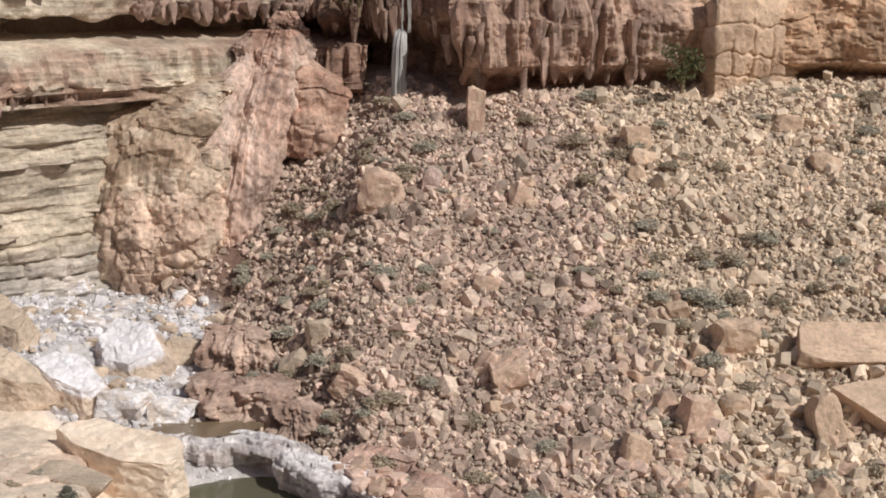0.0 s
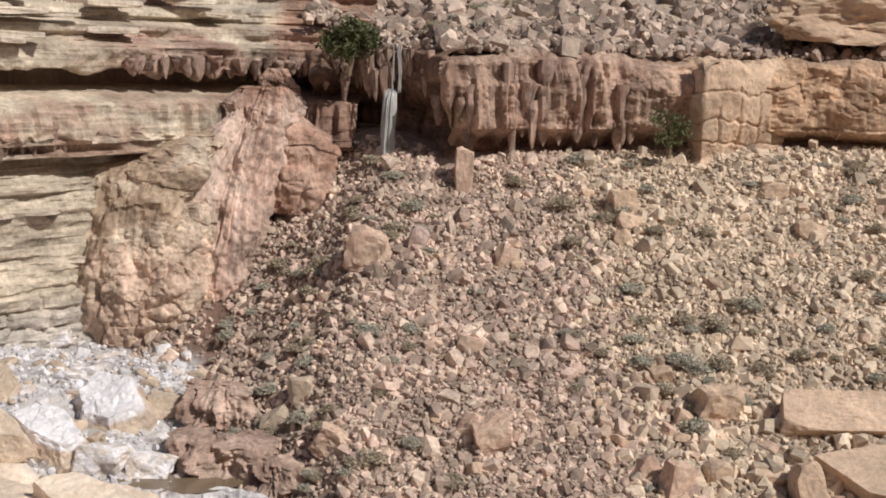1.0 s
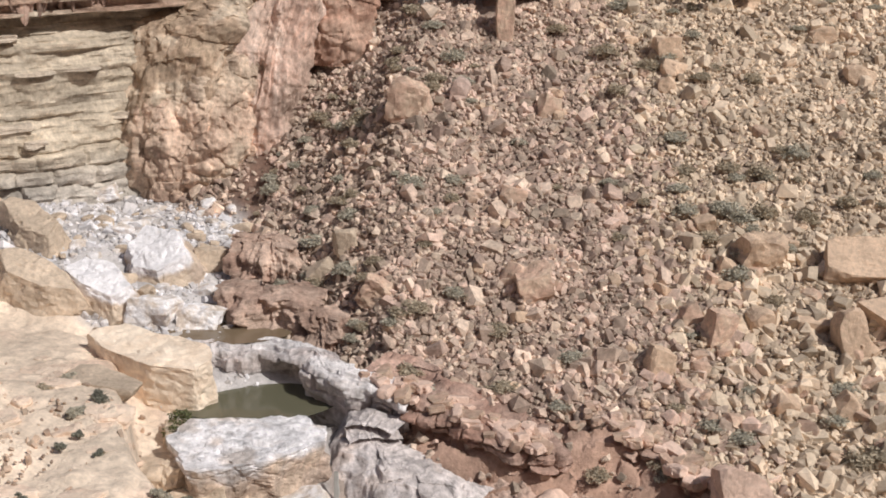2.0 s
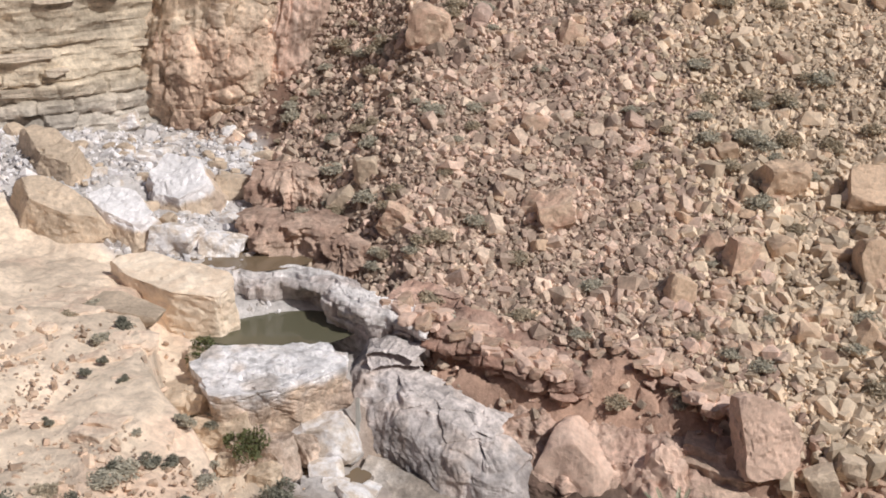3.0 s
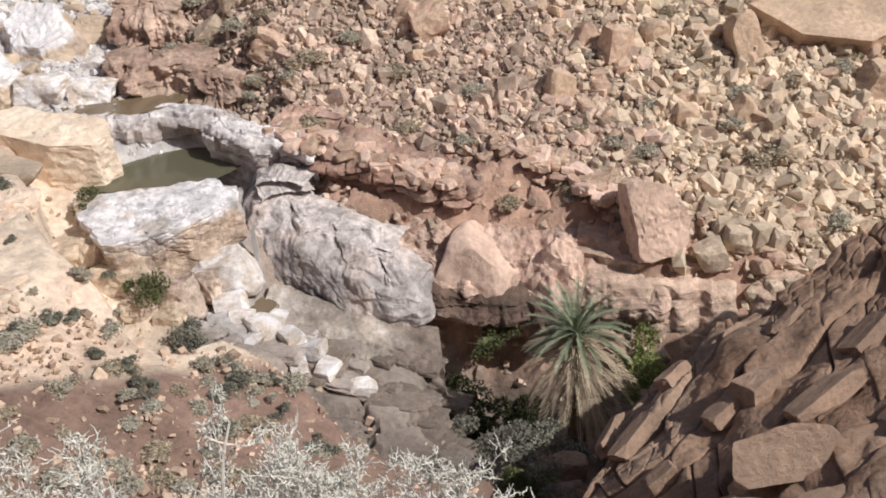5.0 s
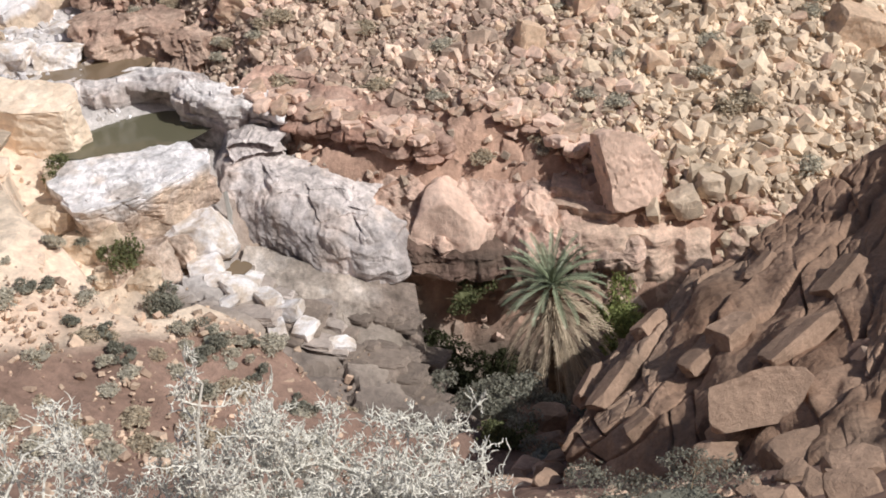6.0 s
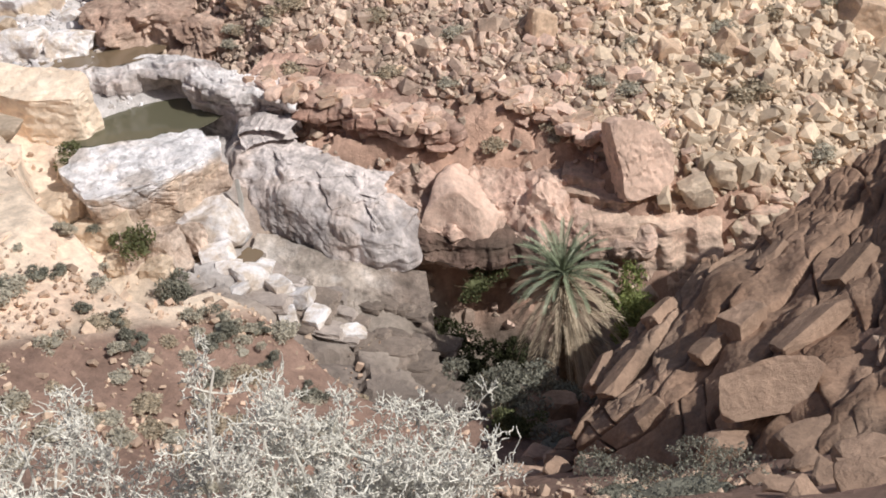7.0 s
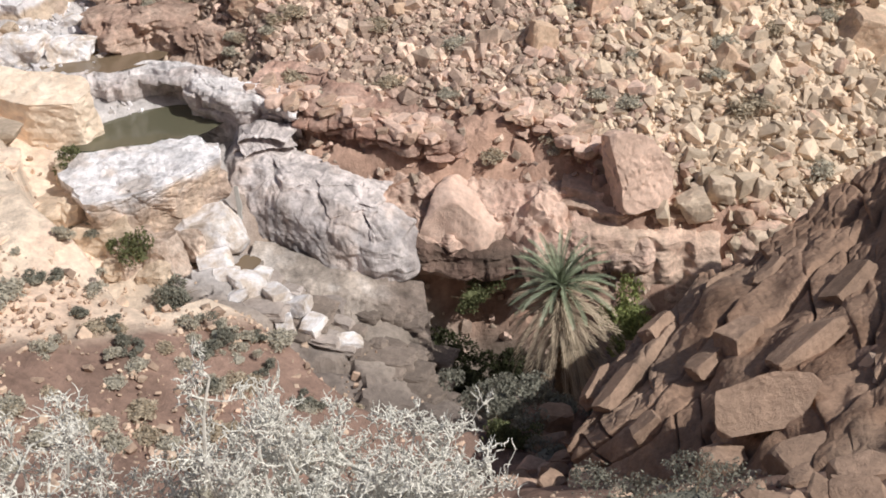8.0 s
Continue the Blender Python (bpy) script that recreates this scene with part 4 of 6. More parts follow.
# ---- single boulders ----
M_DOME = rock_mat("pink_dome_stone", (0.78, 0.555, 0.41), 1.3, 0.7, 0.9, 0.2, second=(0.72, 0.49, 0.355), streaks=0.2)
M_LEANER = rock_mat("pink_sandstone", (0.72, 0.495, 0.355), 1.8, 0.8, 0.9, 0.2)
M_BROWN_ROUGH = rock_mat("rough_brown_stone", (0.47, 0.35, 0.255), 1.8, 1.0, 0.9, 0.4, second=(0.58, 0.46, 0.35), streaks=0.4)
B_TAN, B_WHITE, B_PINK, B_OR = M_TAN_BOULDER, M_WHITE_BOULDER, M_TALUS_BOULDER, M_ORANGE_BOULDER


def rock(x, y, size, mat, label, seed, turn=(0, 0, 0), dz=0.0, **kw):
    kw.setdefault("level", 4)
    return boulder("boulder", x, y, gz(x, y) + dz, size, mat, label, seed, turn, **kw)


slab_at("boulder", (-12.84, 46.9, 8.2), (12, 2, 0), [(-3.1, 0.95), (-2.0, -0.25), (0.1, -1.35), (1.9, -1.5), (2.45, -0.7), (2.1, 0.1), (0.8, 0.9), (-2.2, 1.8)], 2.7, 201, rock_mat("cream_stone", (0.92, 0.76, 0.55), 1.4, 0.8, 0.9, 0.16, second=(0.86, 0.67, 0.46)),
        "big flat cream boulder beside the pool", taper=-0.05, rough=0.07)
M_CRUST = rock_mat("limed_block_stone", None, 1.5, 1.0, 0.85, 0.2)


def crust_zones(P):
    n = fbm(P[:, 0] * 0.9, P[:, 1] * 0.9, P[:, 2], 4, 268)
    return blend((0.70, 0.55, 0.38), (0.35 + n, (0.60, 0.46, 0.33)), (step(-0.55, -0.25, P[:, 2] + 0.25 * n), (0.90, 0.88, 0.85)))


slab_at("boulder", (-16.76, 52.5, 9.5), (25, 0, 8), [(-1.6, 0.6), (-0.67, -0.5), (0.77, -1.5), (1.53, -0.7), (0.6, 0.8), (-0.65, 1.3)], 2.4, 202, M_CRUST, "lime-whitened boulder in the stream bed", taper=-0.4, rough=0.07, zones=crust_zones)
slab_at("boulder", (-15.05, 55.9, 9.8), (25, -6, 0), [(-1.3, 0.3), (-0.82, -1.15), (0.4, -1.7), (1.7, -0.65), (0.75, 1.35), (-0.7, 1.8)], 2.4, 203, M_CRUST, "lime-whitened block with a tan foot", taper=-0.4, rough=0.06, zones=crust_zones)
slab_at("boulder", (-19.3, 52.0, 9.9), (25, 8, 0), [(-2.2, 1.2), (-1.2, -0.4), (0.6, -1.05), (2.1, -0.9), (1.35, 0.0), (-0.65, 1.2)], 2.6, 204, B_TAN, "tan boulder on the stream bank", taper=-0.4, rough=0.06)
slab_at("boulder", (-21.15, 56.8, 11.1), (22, 4, 0), [(-2.0, 1.55), (-0.25, -0.95), (1.3, -1.5), (1.35, -0.25), (-0.3, 1.2)], 2.4, 205, B_TAN, "cream boulder on the stream bank", taper=-0.4, rough=0.06)
rock(-20.4, 64.6, (2.6, 1.4, 0.9), B_WHITE, "white slab at the edge of the gravel", 206, (0, -10, 6), boxy=1.0)
rock(-12.7, 57.4, (1.6, 1.3, 1.4), B_TAN, "small tan boulder in the stream bed", 207)
rock(-14.2, 52.0, (2.4, 1.8, 1.5), B_WHITE, "pale ribbed rock in the stream bed", 208, rough=0.1)
rock(-12.2, 52.3, (1.9, 1.6, 1.4), B_WHITE, "pale ribbed rock in the stream bed", 209, rough=0.1)
def knob_relief(x, y, z, u, v):
    drips = 0.30 * vnoise(u * 5 + 0.5 * vnoise(x, z, 0.2, 117), z * 0.5, 0.3, 116) + 0.14 * vnoise(u * 13, z * 0.9, 0.3, 118)
    return drips * step(0.05, 0.3, v) + 0.42 * fbm(x * 0.9, y * 0.9, z * 0.9, 5, 119, 0.58)


for spine, wide, deep in (([(-9.3, 54.2, 8.9), (-9.1, 53.4, 8.5), (-8.9, 52.8, 7.7), (-8.8, 52.5, 6.4)], 2.3, 1.1), ([(-9.9, 57.4, 10.2), (-9.8, 56.8, 9.8), (-9.7, 56.4, 8.9), (-9.6, 56.2, 7.6)], 1.8, 1.0), ([(-6.9, 52.6, 8.3), (-6.7, 52.0, 8.0), (-6.5, 51.6, 7.3), (-6.4, 51.4, 6.4)], 1.3, 0.8)):
    lobe("tufa_hummock", spine, [(0, 0.5 * wide), (0.25, wide), (0.8, 0.9 * wide), (1, 0.7 * wide)], [(0, 0.4 * deep), (0.3, deep), (1, 0.6 * deep)], (-0.15, -1), knob_relief,
         mixed((0.46, 0.29, 0.20), (0.60, 0.43, 0.31), 121), "reddish pitted tufa hummock at the foot of the scree", M_TUFA, 110, 100)
rock(-3.3, 62.8, (2.3, 1.8, 2.2), B_PINK, "pinkish boulder on the scree", 212, (0, 12, 10), rough=0.09)
rock(-0.7, 63.5, (1.0, 0.9, 1.5), rock_mat("pale_pink_stone", (0.58, 0.42, 0.33), 1.3, 0.8), "pale pink upright stone on the scree", 213, (0, 22, 0), level=3)
rock(3.9, 63.3, (1.4, 1.1, 1.3), B_PINK, "grey-pink boulder on the scree", 214, (0, 18, 30), level=3)
rock(10.3, 66.8, (1.6, 1.3, 1.5), B_OR, "orange-tan block high on the scree", 215, (0, 0, 14), boxy=1.0)
rock(10.5, 65.6, (1.4, 1.1, 0.8), B_OR, "orange-tan block high on the scree", 216, (0, 10, 30))
rock(10.0, 64.3, (1.0, 0.9, 1.0), B_OR, "orange-tan block high on the scree", 217, (0, 0, 5), boxy=1.0, level=3)
rock(12.9, 54.0, (2.1, 1.7, 1.9), B_OR, "rounded orange boulder on the scree", 218, (0, 16, 20), rough=0.09)
slab_at("boulder", (17.9, 52.9, 10.5), (46, 0, 4), [(-2.4, -0.85), (2.9, -0.95), (3.4, 0.8), (2.6, 1.1), (-2.0, 1.15)], 2.6, 219, B_OR, "large flat-faced orange-tan block on the scree", taper=0.1, rough=0.035)
slab_at("boulder", (19.0, 49.8, 9.05), (28, 0, -6), [(-2.6, 0.55), (-0.7, -1.4), (2.2, -2.1), (3.6, -1.2), (3.6, 1.4), (0.0, 1.3)], 1.2, 220, B_OR, "long tilted orange-tan slab on the scree", taper=0.15, rough=0.035)
rock(15.9, 49.4, (1.25, 1.1, 2.3), B_OR, "upright orange-tan block on the scree", 221, (-14, -7, 12), boxy=1.15, cuts=3, sink=0.2)
rock(12.4, 50.5, (1.1, 1.0, 1.2), B_OR, "square tan block on the scree", 222, (0, 0, 10), boxy=1.1, cuts=4, level=3)
rock(10.5, 49.9, (1.4, 1.2, 1.9), B_PINK, "upright pinkish block on the scree", 223, (0, 6, 25), boxy=1.0)
rock(9.5, 50.7, (0.9, 0.8, 1.2), B_PINK, "small pinkish block on the scree", 224, (0, -28, 0), boxy=1.0, level=3)
rock(2.8, 51.8, (1.8, 1.4, 1.6), B_PINK, "pinkish boulder on the scree", 225, (0, -18, 10), rough=0.08)
rock(2.0, 52.4, (1.1, 0.9, 1.1), B_PINK, "pinkish boulder on the scree", 226, (0, 15, 10), level=3)
rock(-5.9, 55.6, (1.2, 1.0, 1.2), B_TAN, "pale tan stone on the scree", 227, (0, -15, 0), level=3)
rock(-7.0, 55.0, (1.4, 1.0, 1.0), B_TAN, "pale tan stone on the scree", 228, (0, -28, 0), level=3, boxy=1.0)
rock(-4.3, 52.0, (1.4, 1.1, 1.3), B_PINK, "pitted pinkish stone on the scree", 229, (0, 10, 0), rough=0.12)
rock(7.7, 48.0, (1.3, 1.1, 1.5), B_OR, "tan boulder on the scree", 230, (0, 12, 20))
rock(11.5, 53.6, (1.0, 0.9, 0.8), B_OR, "small tan boulder on the scree", 231, (0, 24, 0), level=3)
rock(14.6, 50.5, (1.6, 1.2, 0.8), B_OR, "low tan slab on the scree", 232, (10, 8, 0), boxy=1.0, level=3)
rock(1.9, 57.1, (1.4, 1.1, 0.9), B_PINK, "pinkish boulder on the scree", 234, (0, 14, 0), level=3)
rock(10.8, 56.0, (1.1, 0.9, 0.8), B_OR, "tan boulder on the scree", 235, level=3)
rock(20.3, 65.8, (1.6, 1.2, 1.2), B_OR, "tan boulder high on the scree", 236, (0, 26, 0), level=3)
rock(19.0, 69.0, (1.4, 1.1, 0.9), B_OR, "tan boulder below the cliff", 237, level=3)
rock(1.7, 69.0, (1.15, 1.0, 2.6), B_PINK, "upright tufa stump below the cliff", 238, (0, 3, 0), rough=0.05, sink=0.12, boxy=1.2, cuts=3)
slab_at("boulder", (10.25, 40.7, 4.35), (76, 0, 12), [(-0.95, -1.45), (0.55, -1.4), (1.1, -0.95), (1.3, -0.1), (0.6, 1.3), (-0.45, 1.75), (-1.15, 1.7)], 1.5, 243, M_LEANER, "tall leaning pink sandstone block on the ledge", taper=0.05, rough=0.06)
rock(-6.3, 41.7, (2.4, 1.9, 2.0), B_WHITE, "rounded white boulder below the little waterfall", 240, (0, -14, 10), boxy=0.4)
rock(-6.1, 40.5, (1.5, 1.2, 1.0), B_WHITE, "small white boulder below the little waterfall", 241, level=3)
rock(-7.3, 41.2, (0.9, 0.6, 0.6), B_WHITE, "white stone in the stream", 242, (0, 35, 0), level=3)
rock(-11.6, 42.0, (2.0, 1.6, 1.0), B_TAN, "tan boulder on the bank", 243, (0, 4, 10), dz=-0.2)
rock(-14.2, 43.4, (3.0, 2.2, 1.1), B_TAN, "tan boulder on the bank", 244, (0, 4, -20), dz=-0.55)
rock(12.7, 46.4, (1.1, 0.9, 1.0), B_OR, "tan boulder above the ledge", 245, (0, 30, 0), level=3)
rock(12.2, 40.6, (1.2, 1.0, 1.3), B_TAN, "pale tan block above the ledge", 246, (0, -20, 0), level=3, boxy=1.0)
rock(13.3, 40.9, (1.4, 1.0, 1.0), B_TAN, "pale tan block above the ledge", 247, (0, 20, 10), level=3, boxy=1.0)
rock(14.8, 40.8, (0.7, 0.7, 1.3), B_TAN, "upright pale tan block above the ledge", 248, (0, 20, 0), level=3, boxy=1.0)
rock(14.5, 39.9, (0.7, 0.7, 1.0), B_TAN, "pale tan block above the ledge", 249, level=3, boxy=1.0)
rock(15.3, 40.0, (0.9, 0.8, 0.9), B_TAN, "pale tan block above the ledge", 250, level=3, boxy=1.0)
rock(15.1, 46.3, (1.1, 0.9, 1.2), B_OR, "tan boulder above the ledge", 251, (0, 40, 0), level=3, boxy=1.0)
rock(21.4, 46.8, (2.6, 1.8, 1.6), B_OR, "tan boulder on the scree", 252, (0, 20, 0))
slab_at("boulder", (7.68, 20.0, 9.55), (54, 0, -19), [(-1.06, 0.25), (-1.0, -0.7), (-0.87, -0.75), (0.52, -0.38), (0.78, -0.12), (1.09, 0.6), (0.87, 0.8), (0.12, 0.75)], 1.1, 254, rock_mat("loose_block_stone", (0.47, 0.31, 0.20), 1.8, 0.8, 0.9, 0.2, second=(0.43, 0.28, 0.18)), "big angular brown block lying on the outcrop", taper=0.12, rough=0.022)
boulder("boulder", 6.7, 19.8, 8.1, (1.15, 0.85, 0.75), M_SLAB, "brown block at the foot of the outcrop", 255, (0, 8, -10), level=4, boxy=1.1, cuts=4, sink=0.2, rough=0.03)
boulder("boulder", 7.8, 17.9, 9.35, (1.5, 1.1, 0.95), M_SLAB, "brown block at the foot of the outcrop", 256, (6, 4, 20), level=4, boxy=1.0, cuts=5, sink=0.2, rough=0.03)
for k, (x, y, size) in enumerate(((4.5, 29.0, 1.0), (3.6, 27.0, 0.7), (4.05, 25.2, 0.8), (2.6, 25.0, 0.6), (4.35, 26.4, 0.55), (3.9, 26.2, 0.45), (3.2, 26.0, 0.5), (3.1, 24.4, 0.5), (3.6, 23.6, 0.6), (4.3, 23.0, 0.7))):
    rock(x, y, (size * 1.2, size, size * 0.8), M_TALUS_BOULDER if k % 2 else M_SLAB, "brown stone lying at the foot of the outcrop", 820 + k, (k * 9 % 25, k * 13 % 30 - 12, k * 50), level=3, boxy=0.9)
for k, (x, y, size) in enumerate(((7.4, 15.0, 0.7), (6.4, 14.2, 0.5), (6.9, 14.4, 0.35), (5.6, 13.9, 0.45), (7.0, 16.3, 0.5), (6.2, 16.4, 0.4), (5.7, 15.2, 0.3), (6.3, 12.7, 0.6), (5.4, 12.6, 0.4))):
    rock(x, y, (size * 1.4, size, size * 0.7), M_SLAB, "tan stone on the loose slope beside the outcrop", 840 + k, (k * 9 % 25, k * 13 % 30 - 12, k * 50), level=3, boxy=0.9)
rock(4.9, 30.6, (1.1, 0.9, 1.0), M_SLAB, "brown stone at the foot of the outcrop", 253, (0, 14, 0), level=3)
for k, (x, y, size, tan) in enumerate(((-9.9, 40.9, 1.5, 1), (-8.9, 40.4, 1.4, 0), (-7.9, 40.6, 1.6, 0), (-7.0, 41.4, 1.3, 0), (-6.2, 43.2, 1.2, 0), (-10.8, 41.8, 1.3, 1), (-11.4, 44.0, 1.0, 1), (-8.2, 39.3, 0.9, 1), (-9.4, 39.6, 0.8, 1))):
    rock(x, y, (size * 1.4, size, size), B_TAN if tan else M_BROWN_ROUGH, "tan rock below the rim of the pool" if tan else "rough brown rock under the rim of the pool", 870 + k, (k * 11 % 20 - 10, k * 7 % 16 - 8, k * 47), boxy=0.8, rough=0.10)
# the rim of the pool, and the domes below it
def lime_zones(P):
    n = fbm(P[:, 0] * 0.8, P[:, 1] * 0.8, P[:, 2], 4, 266)
    crust = step(-0.75, -0.1, P[:, 2] + 0.45 * n)
    return blend((0.66, 0.50, 0.35), (0.35 + n, (0.55, 0.42, 0.31)), (crust, (0.88, 0.86, 0.83)), (crust * step(0.2, 0.8, n), (0.66, 0.59, 0.52)))


slab_at("pool_rim", (-8.29, 42.3, 6.25), (6, 0, 0), [(-3.3, 0.3), (-1.85, -2.0), (-0.45, -2.65), (1.1, -1.3), (2.85, -0.7), (2.75, 1.2), (1.65, 2.1), (-2.4, 1.45)], 2.2, 260, M_TUFA,
        "white travertine rim with a tan underside before the pool", "rock form", taper=0.12, rough=0.085, level=6, zones=lime_zones)


def dome_relief(x, v, out, z):
    flutes = 0.16 * vnoise(x * 1.3 + 0.9 * v, v * 1.3, 0.3, 281) + 0.05 * vnoise(x * 4.2 + 1.6 * v, v * 2.0, 0.9, 282) + 0.03 * vnoise(x * 10 + 2 * v, v * 4, 0.5, 283)
    lumps = 0.34 * fbm(x * 0.55 + 0.8 * v, v * 2.6, 0.6, 6, 284, 0.55)
    val, gap = blocks(x * 0.8, v * 5.0, 0.2, 289)
    lumps = lumps + (0.16 * val - 0.12 * step(0.1, 0.0, gap)) * step(0.40, 0.55, v)
    shelf = 0.30 * step(0.47, 0.44, v + 0.05 * vnoise(x * 0.6, 0.2, 0.4, 288)) * step(-3.2, -1.8, x)
    return flutes * step(0.95, 0.55, v) + lumps + shelf, 0.13 * fbm(x * 0.9, v * 6, 1.9, 5, 285, 0.55)


def dome_colour(P, v):
    n = fbm(P[:, 0] * 0.8, P[:, 1] * 0.8, P[:, 2] * 0.8, 4, 286)
    run = vnoise(P[:, 0] * 2.4, P[:, 2] * 0.25, P[:, 1] * 0.4, 287)
    return blend((0.50, 0.455, 0.425), (step(-0.1, 0.6, run) * 0.8, (0.66, 0.60, 0.55)), (step(0.0, 0.7, -run) * 0.7, (0.40, 0.335, 0.29)),
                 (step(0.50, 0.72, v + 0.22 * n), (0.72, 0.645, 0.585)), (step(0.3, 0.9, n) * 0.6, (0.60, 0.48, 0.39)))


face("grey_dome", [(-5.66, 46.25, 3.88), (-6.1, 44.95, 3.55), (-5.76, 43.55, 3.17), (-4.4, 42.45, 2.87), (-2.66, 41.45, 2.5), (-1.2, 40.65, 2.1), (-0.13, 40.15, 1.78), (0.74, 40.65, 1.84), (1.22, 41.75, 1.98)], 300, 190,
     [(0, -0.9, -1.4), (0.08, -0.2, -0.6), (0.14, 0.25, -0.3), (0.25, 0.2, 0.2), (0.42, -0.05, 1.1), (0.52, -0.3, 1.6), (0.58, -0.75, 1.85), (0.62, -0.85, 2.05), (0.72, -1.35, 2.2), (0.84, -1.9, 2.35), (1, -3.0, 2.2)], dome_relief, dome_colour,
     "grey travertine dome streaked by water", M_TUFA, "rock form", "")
boulder("pink_dome", 3.5, 42.2, 0.2, (3.6, 2.8, 3.6), M_DOME, "smooth pink sandstone dome over the gully", 262, (-14, 14, -20), category="rock form", level=6, boxy=0.3, cuts=3, rough=0.05, sink=0.1, smooth=True, gain=0.5)
boulder("pink_dome", 6.3, 42.0, -0.4, (3.4, 2.6, 3.8), M_DOME, "pink sandstone dome grooved by water over the gully", 263, (-14, 10, -30), category="rock form", level=5, boxy=0.4, rough=0.16, sink=0.1)
M_BUTT = rock_mat("buttress_stone", (0.74, 0.52, 0.32), 1.1, 1.0, 0.9, 0.22, second=(0.68, 0.46, 0.28), strata=0.12)


def buttress_relief(x, v, out, z):
    wob = 0.10 * fbm(x * 0.7, z * 0.7, 0.5, 3, 271)
    level = np.min(np.abs(np.stack([z + wob - h for h in (20.9, 22.3, 23.9)])), 0)
    upright = np.min(np.abs(np.stack([x + wob + 0.05 * (z - 22) - h for h in (16.4, 17.7, 19.0)])), 0) + 0.25 * step(-0.2, 0.2, vnoise(x * 0.4, z * 0.6, 0.2, 272))
    o = -0.13 * step(0.13, 0.0, level) - 0.12 * step(0.12, 0.0, upright) + 0.12 * np.floor(vnoise(x * 0.8, z * 0.65, 0.3, 274) * 3) / 3 + 0.14 * fbm(x * 0.5, z * 0.5, 0.2, 6, 278, 0.58)
    return o + 0.2 * vnoise(x * 0.5, z * 0.4, 0.8, 273), 0.25 * fbm(x * 0.8, v * 4, 0.2, 5, 279, 0.6)


face("rock_buttress", [(14.9, 75.0, 0), (15.0, 72.2, 0), (15.3, 71.1, 0), (17.5, 72.0, 0), (19.6, 73.1, 0), (20.8, 74.0, 0), (21.2, 76.0, 0)], 190, 150,
     [(0, 0.2, 18.0), (0.15, 0.3, 19.5), (0.20, -0.15, 19.9), (0.6, 0.15, 23.5), (0.75, 0.05, 25.0), (0.88, -0.4, 25.6), (1, -0.9, 25.8)], buttress_relief,
     mixed((0.80, 0.555, 0.345), (0.85, 0.63, 0.41), 277), "orange-tan jointed rock buttress of the cliff", M_BUTT)
boulder("upper_ledge", 25.5, 76.5, 27.0, (9.5, 5.0, 3.0), M_BUTT, "blocky upper ledge above the cliff", 265, category="rock form", level=5, boxy=1.2, cuts=4, rough=0.12, sink=0.1)

def apron_relief(x, v, out, z):
    return 0.16 * fbm(x * 0.7, v * 2.5, 0.3, 5, 291, 0.55) + 0.07 * vnoise(x * 3.2, v * 0.8, 0.5, 292), 0.06 * fbm(x * 0.9, v * 4, 0.8, 3, 293)


def apron_colour(P, v):
    n = fbm(P[:, 0] * 0.8, P[:, 1] * 0.8, P[:, 2] * 0.8, 4, 294)
    wet = vnoise(P[:, 0] * 2.6, P[:, 2] * 0.3, 0.2, 295)
    return blend((0.47, 0.40, 0.32), (step(0.0, 0.7, wet) * 0.7, (0.27, 0.22, 0.17)), (step(0.1, 0.7, n) * 0.6, (0.62, 0.57, 0.50)), (step(-1.2, 0.8, P[:, 0]) * 0.8, (0.22, 0.165, 0.125)))


face("apron_wall", [(-5.0, 40.2, 1.9), (-3.4, 39.7, 1.5), (-1.6, 39.2, 1.0), (0.2, 38.9, 0.5), (1.6, 38.9, 0.0)], 130, 70,
     [(0, 1.3, -0.7), (0.3, 0.8, -0.1), (0.7, 0.1, 0.7), (1, -1.2, 1.2)], apron_relief, apron_colour, "pale water-stained tufa apron below the grey dome", M_TUFA, "rock ledge")


def bedrock_slabs():
    """Cracked slabs of the stream's bedrock floor."""
    rs = np.random.default_rng(600)
    shapes = [rock_data("rock_slab", 610 + k, (1, 1, 1), rock_mat("bedrock_%d" % k, (0.24 + 0.15 * k, 0.19 + 0.14 * k, 0.145 + 0.13 * k), 1.6, 0.9, 0.85, 0.25, "object", 0.2), level=4, cuts=6, boxy=0.9, rough=0.07) for k in range(3)]
    for k in range(84):
        t = rs.random()
        x = -5.0 + 11.5 * t + rs.uniform(-1, 1)
        y = 39.9 - 0.50 * (x + 5) + rs.uniform(-2.8, 2.4)
        d, (zc, w, _, _) = along(np.array([x]), np.array([y]))
        if abs(d[0]) > w[0] + 0.5:
            continue
        s = rs.uniform(0.6, 1.5)
        ob = new("rock_slab", shapes[k % 3 if t < 0.2 else k % 2 if t < 0.4 else 0])
        ob.matrix_world = pose(x, y, gz(x, y) - 0.04, rs.uniform(-7, 7), rs.uniform(-4, 9), -32 + rs.uniform(-14, 14)) @ Matrix.Diagonal((s * rs.uniform(1.0, 1.9), s * 0.8, rs.uniform(0.22, 0.42), 1))
        tagged(ob, "flat grey-brown bedrock slab in the gully floor", "rock slab", "bedrock slabs of the gully")


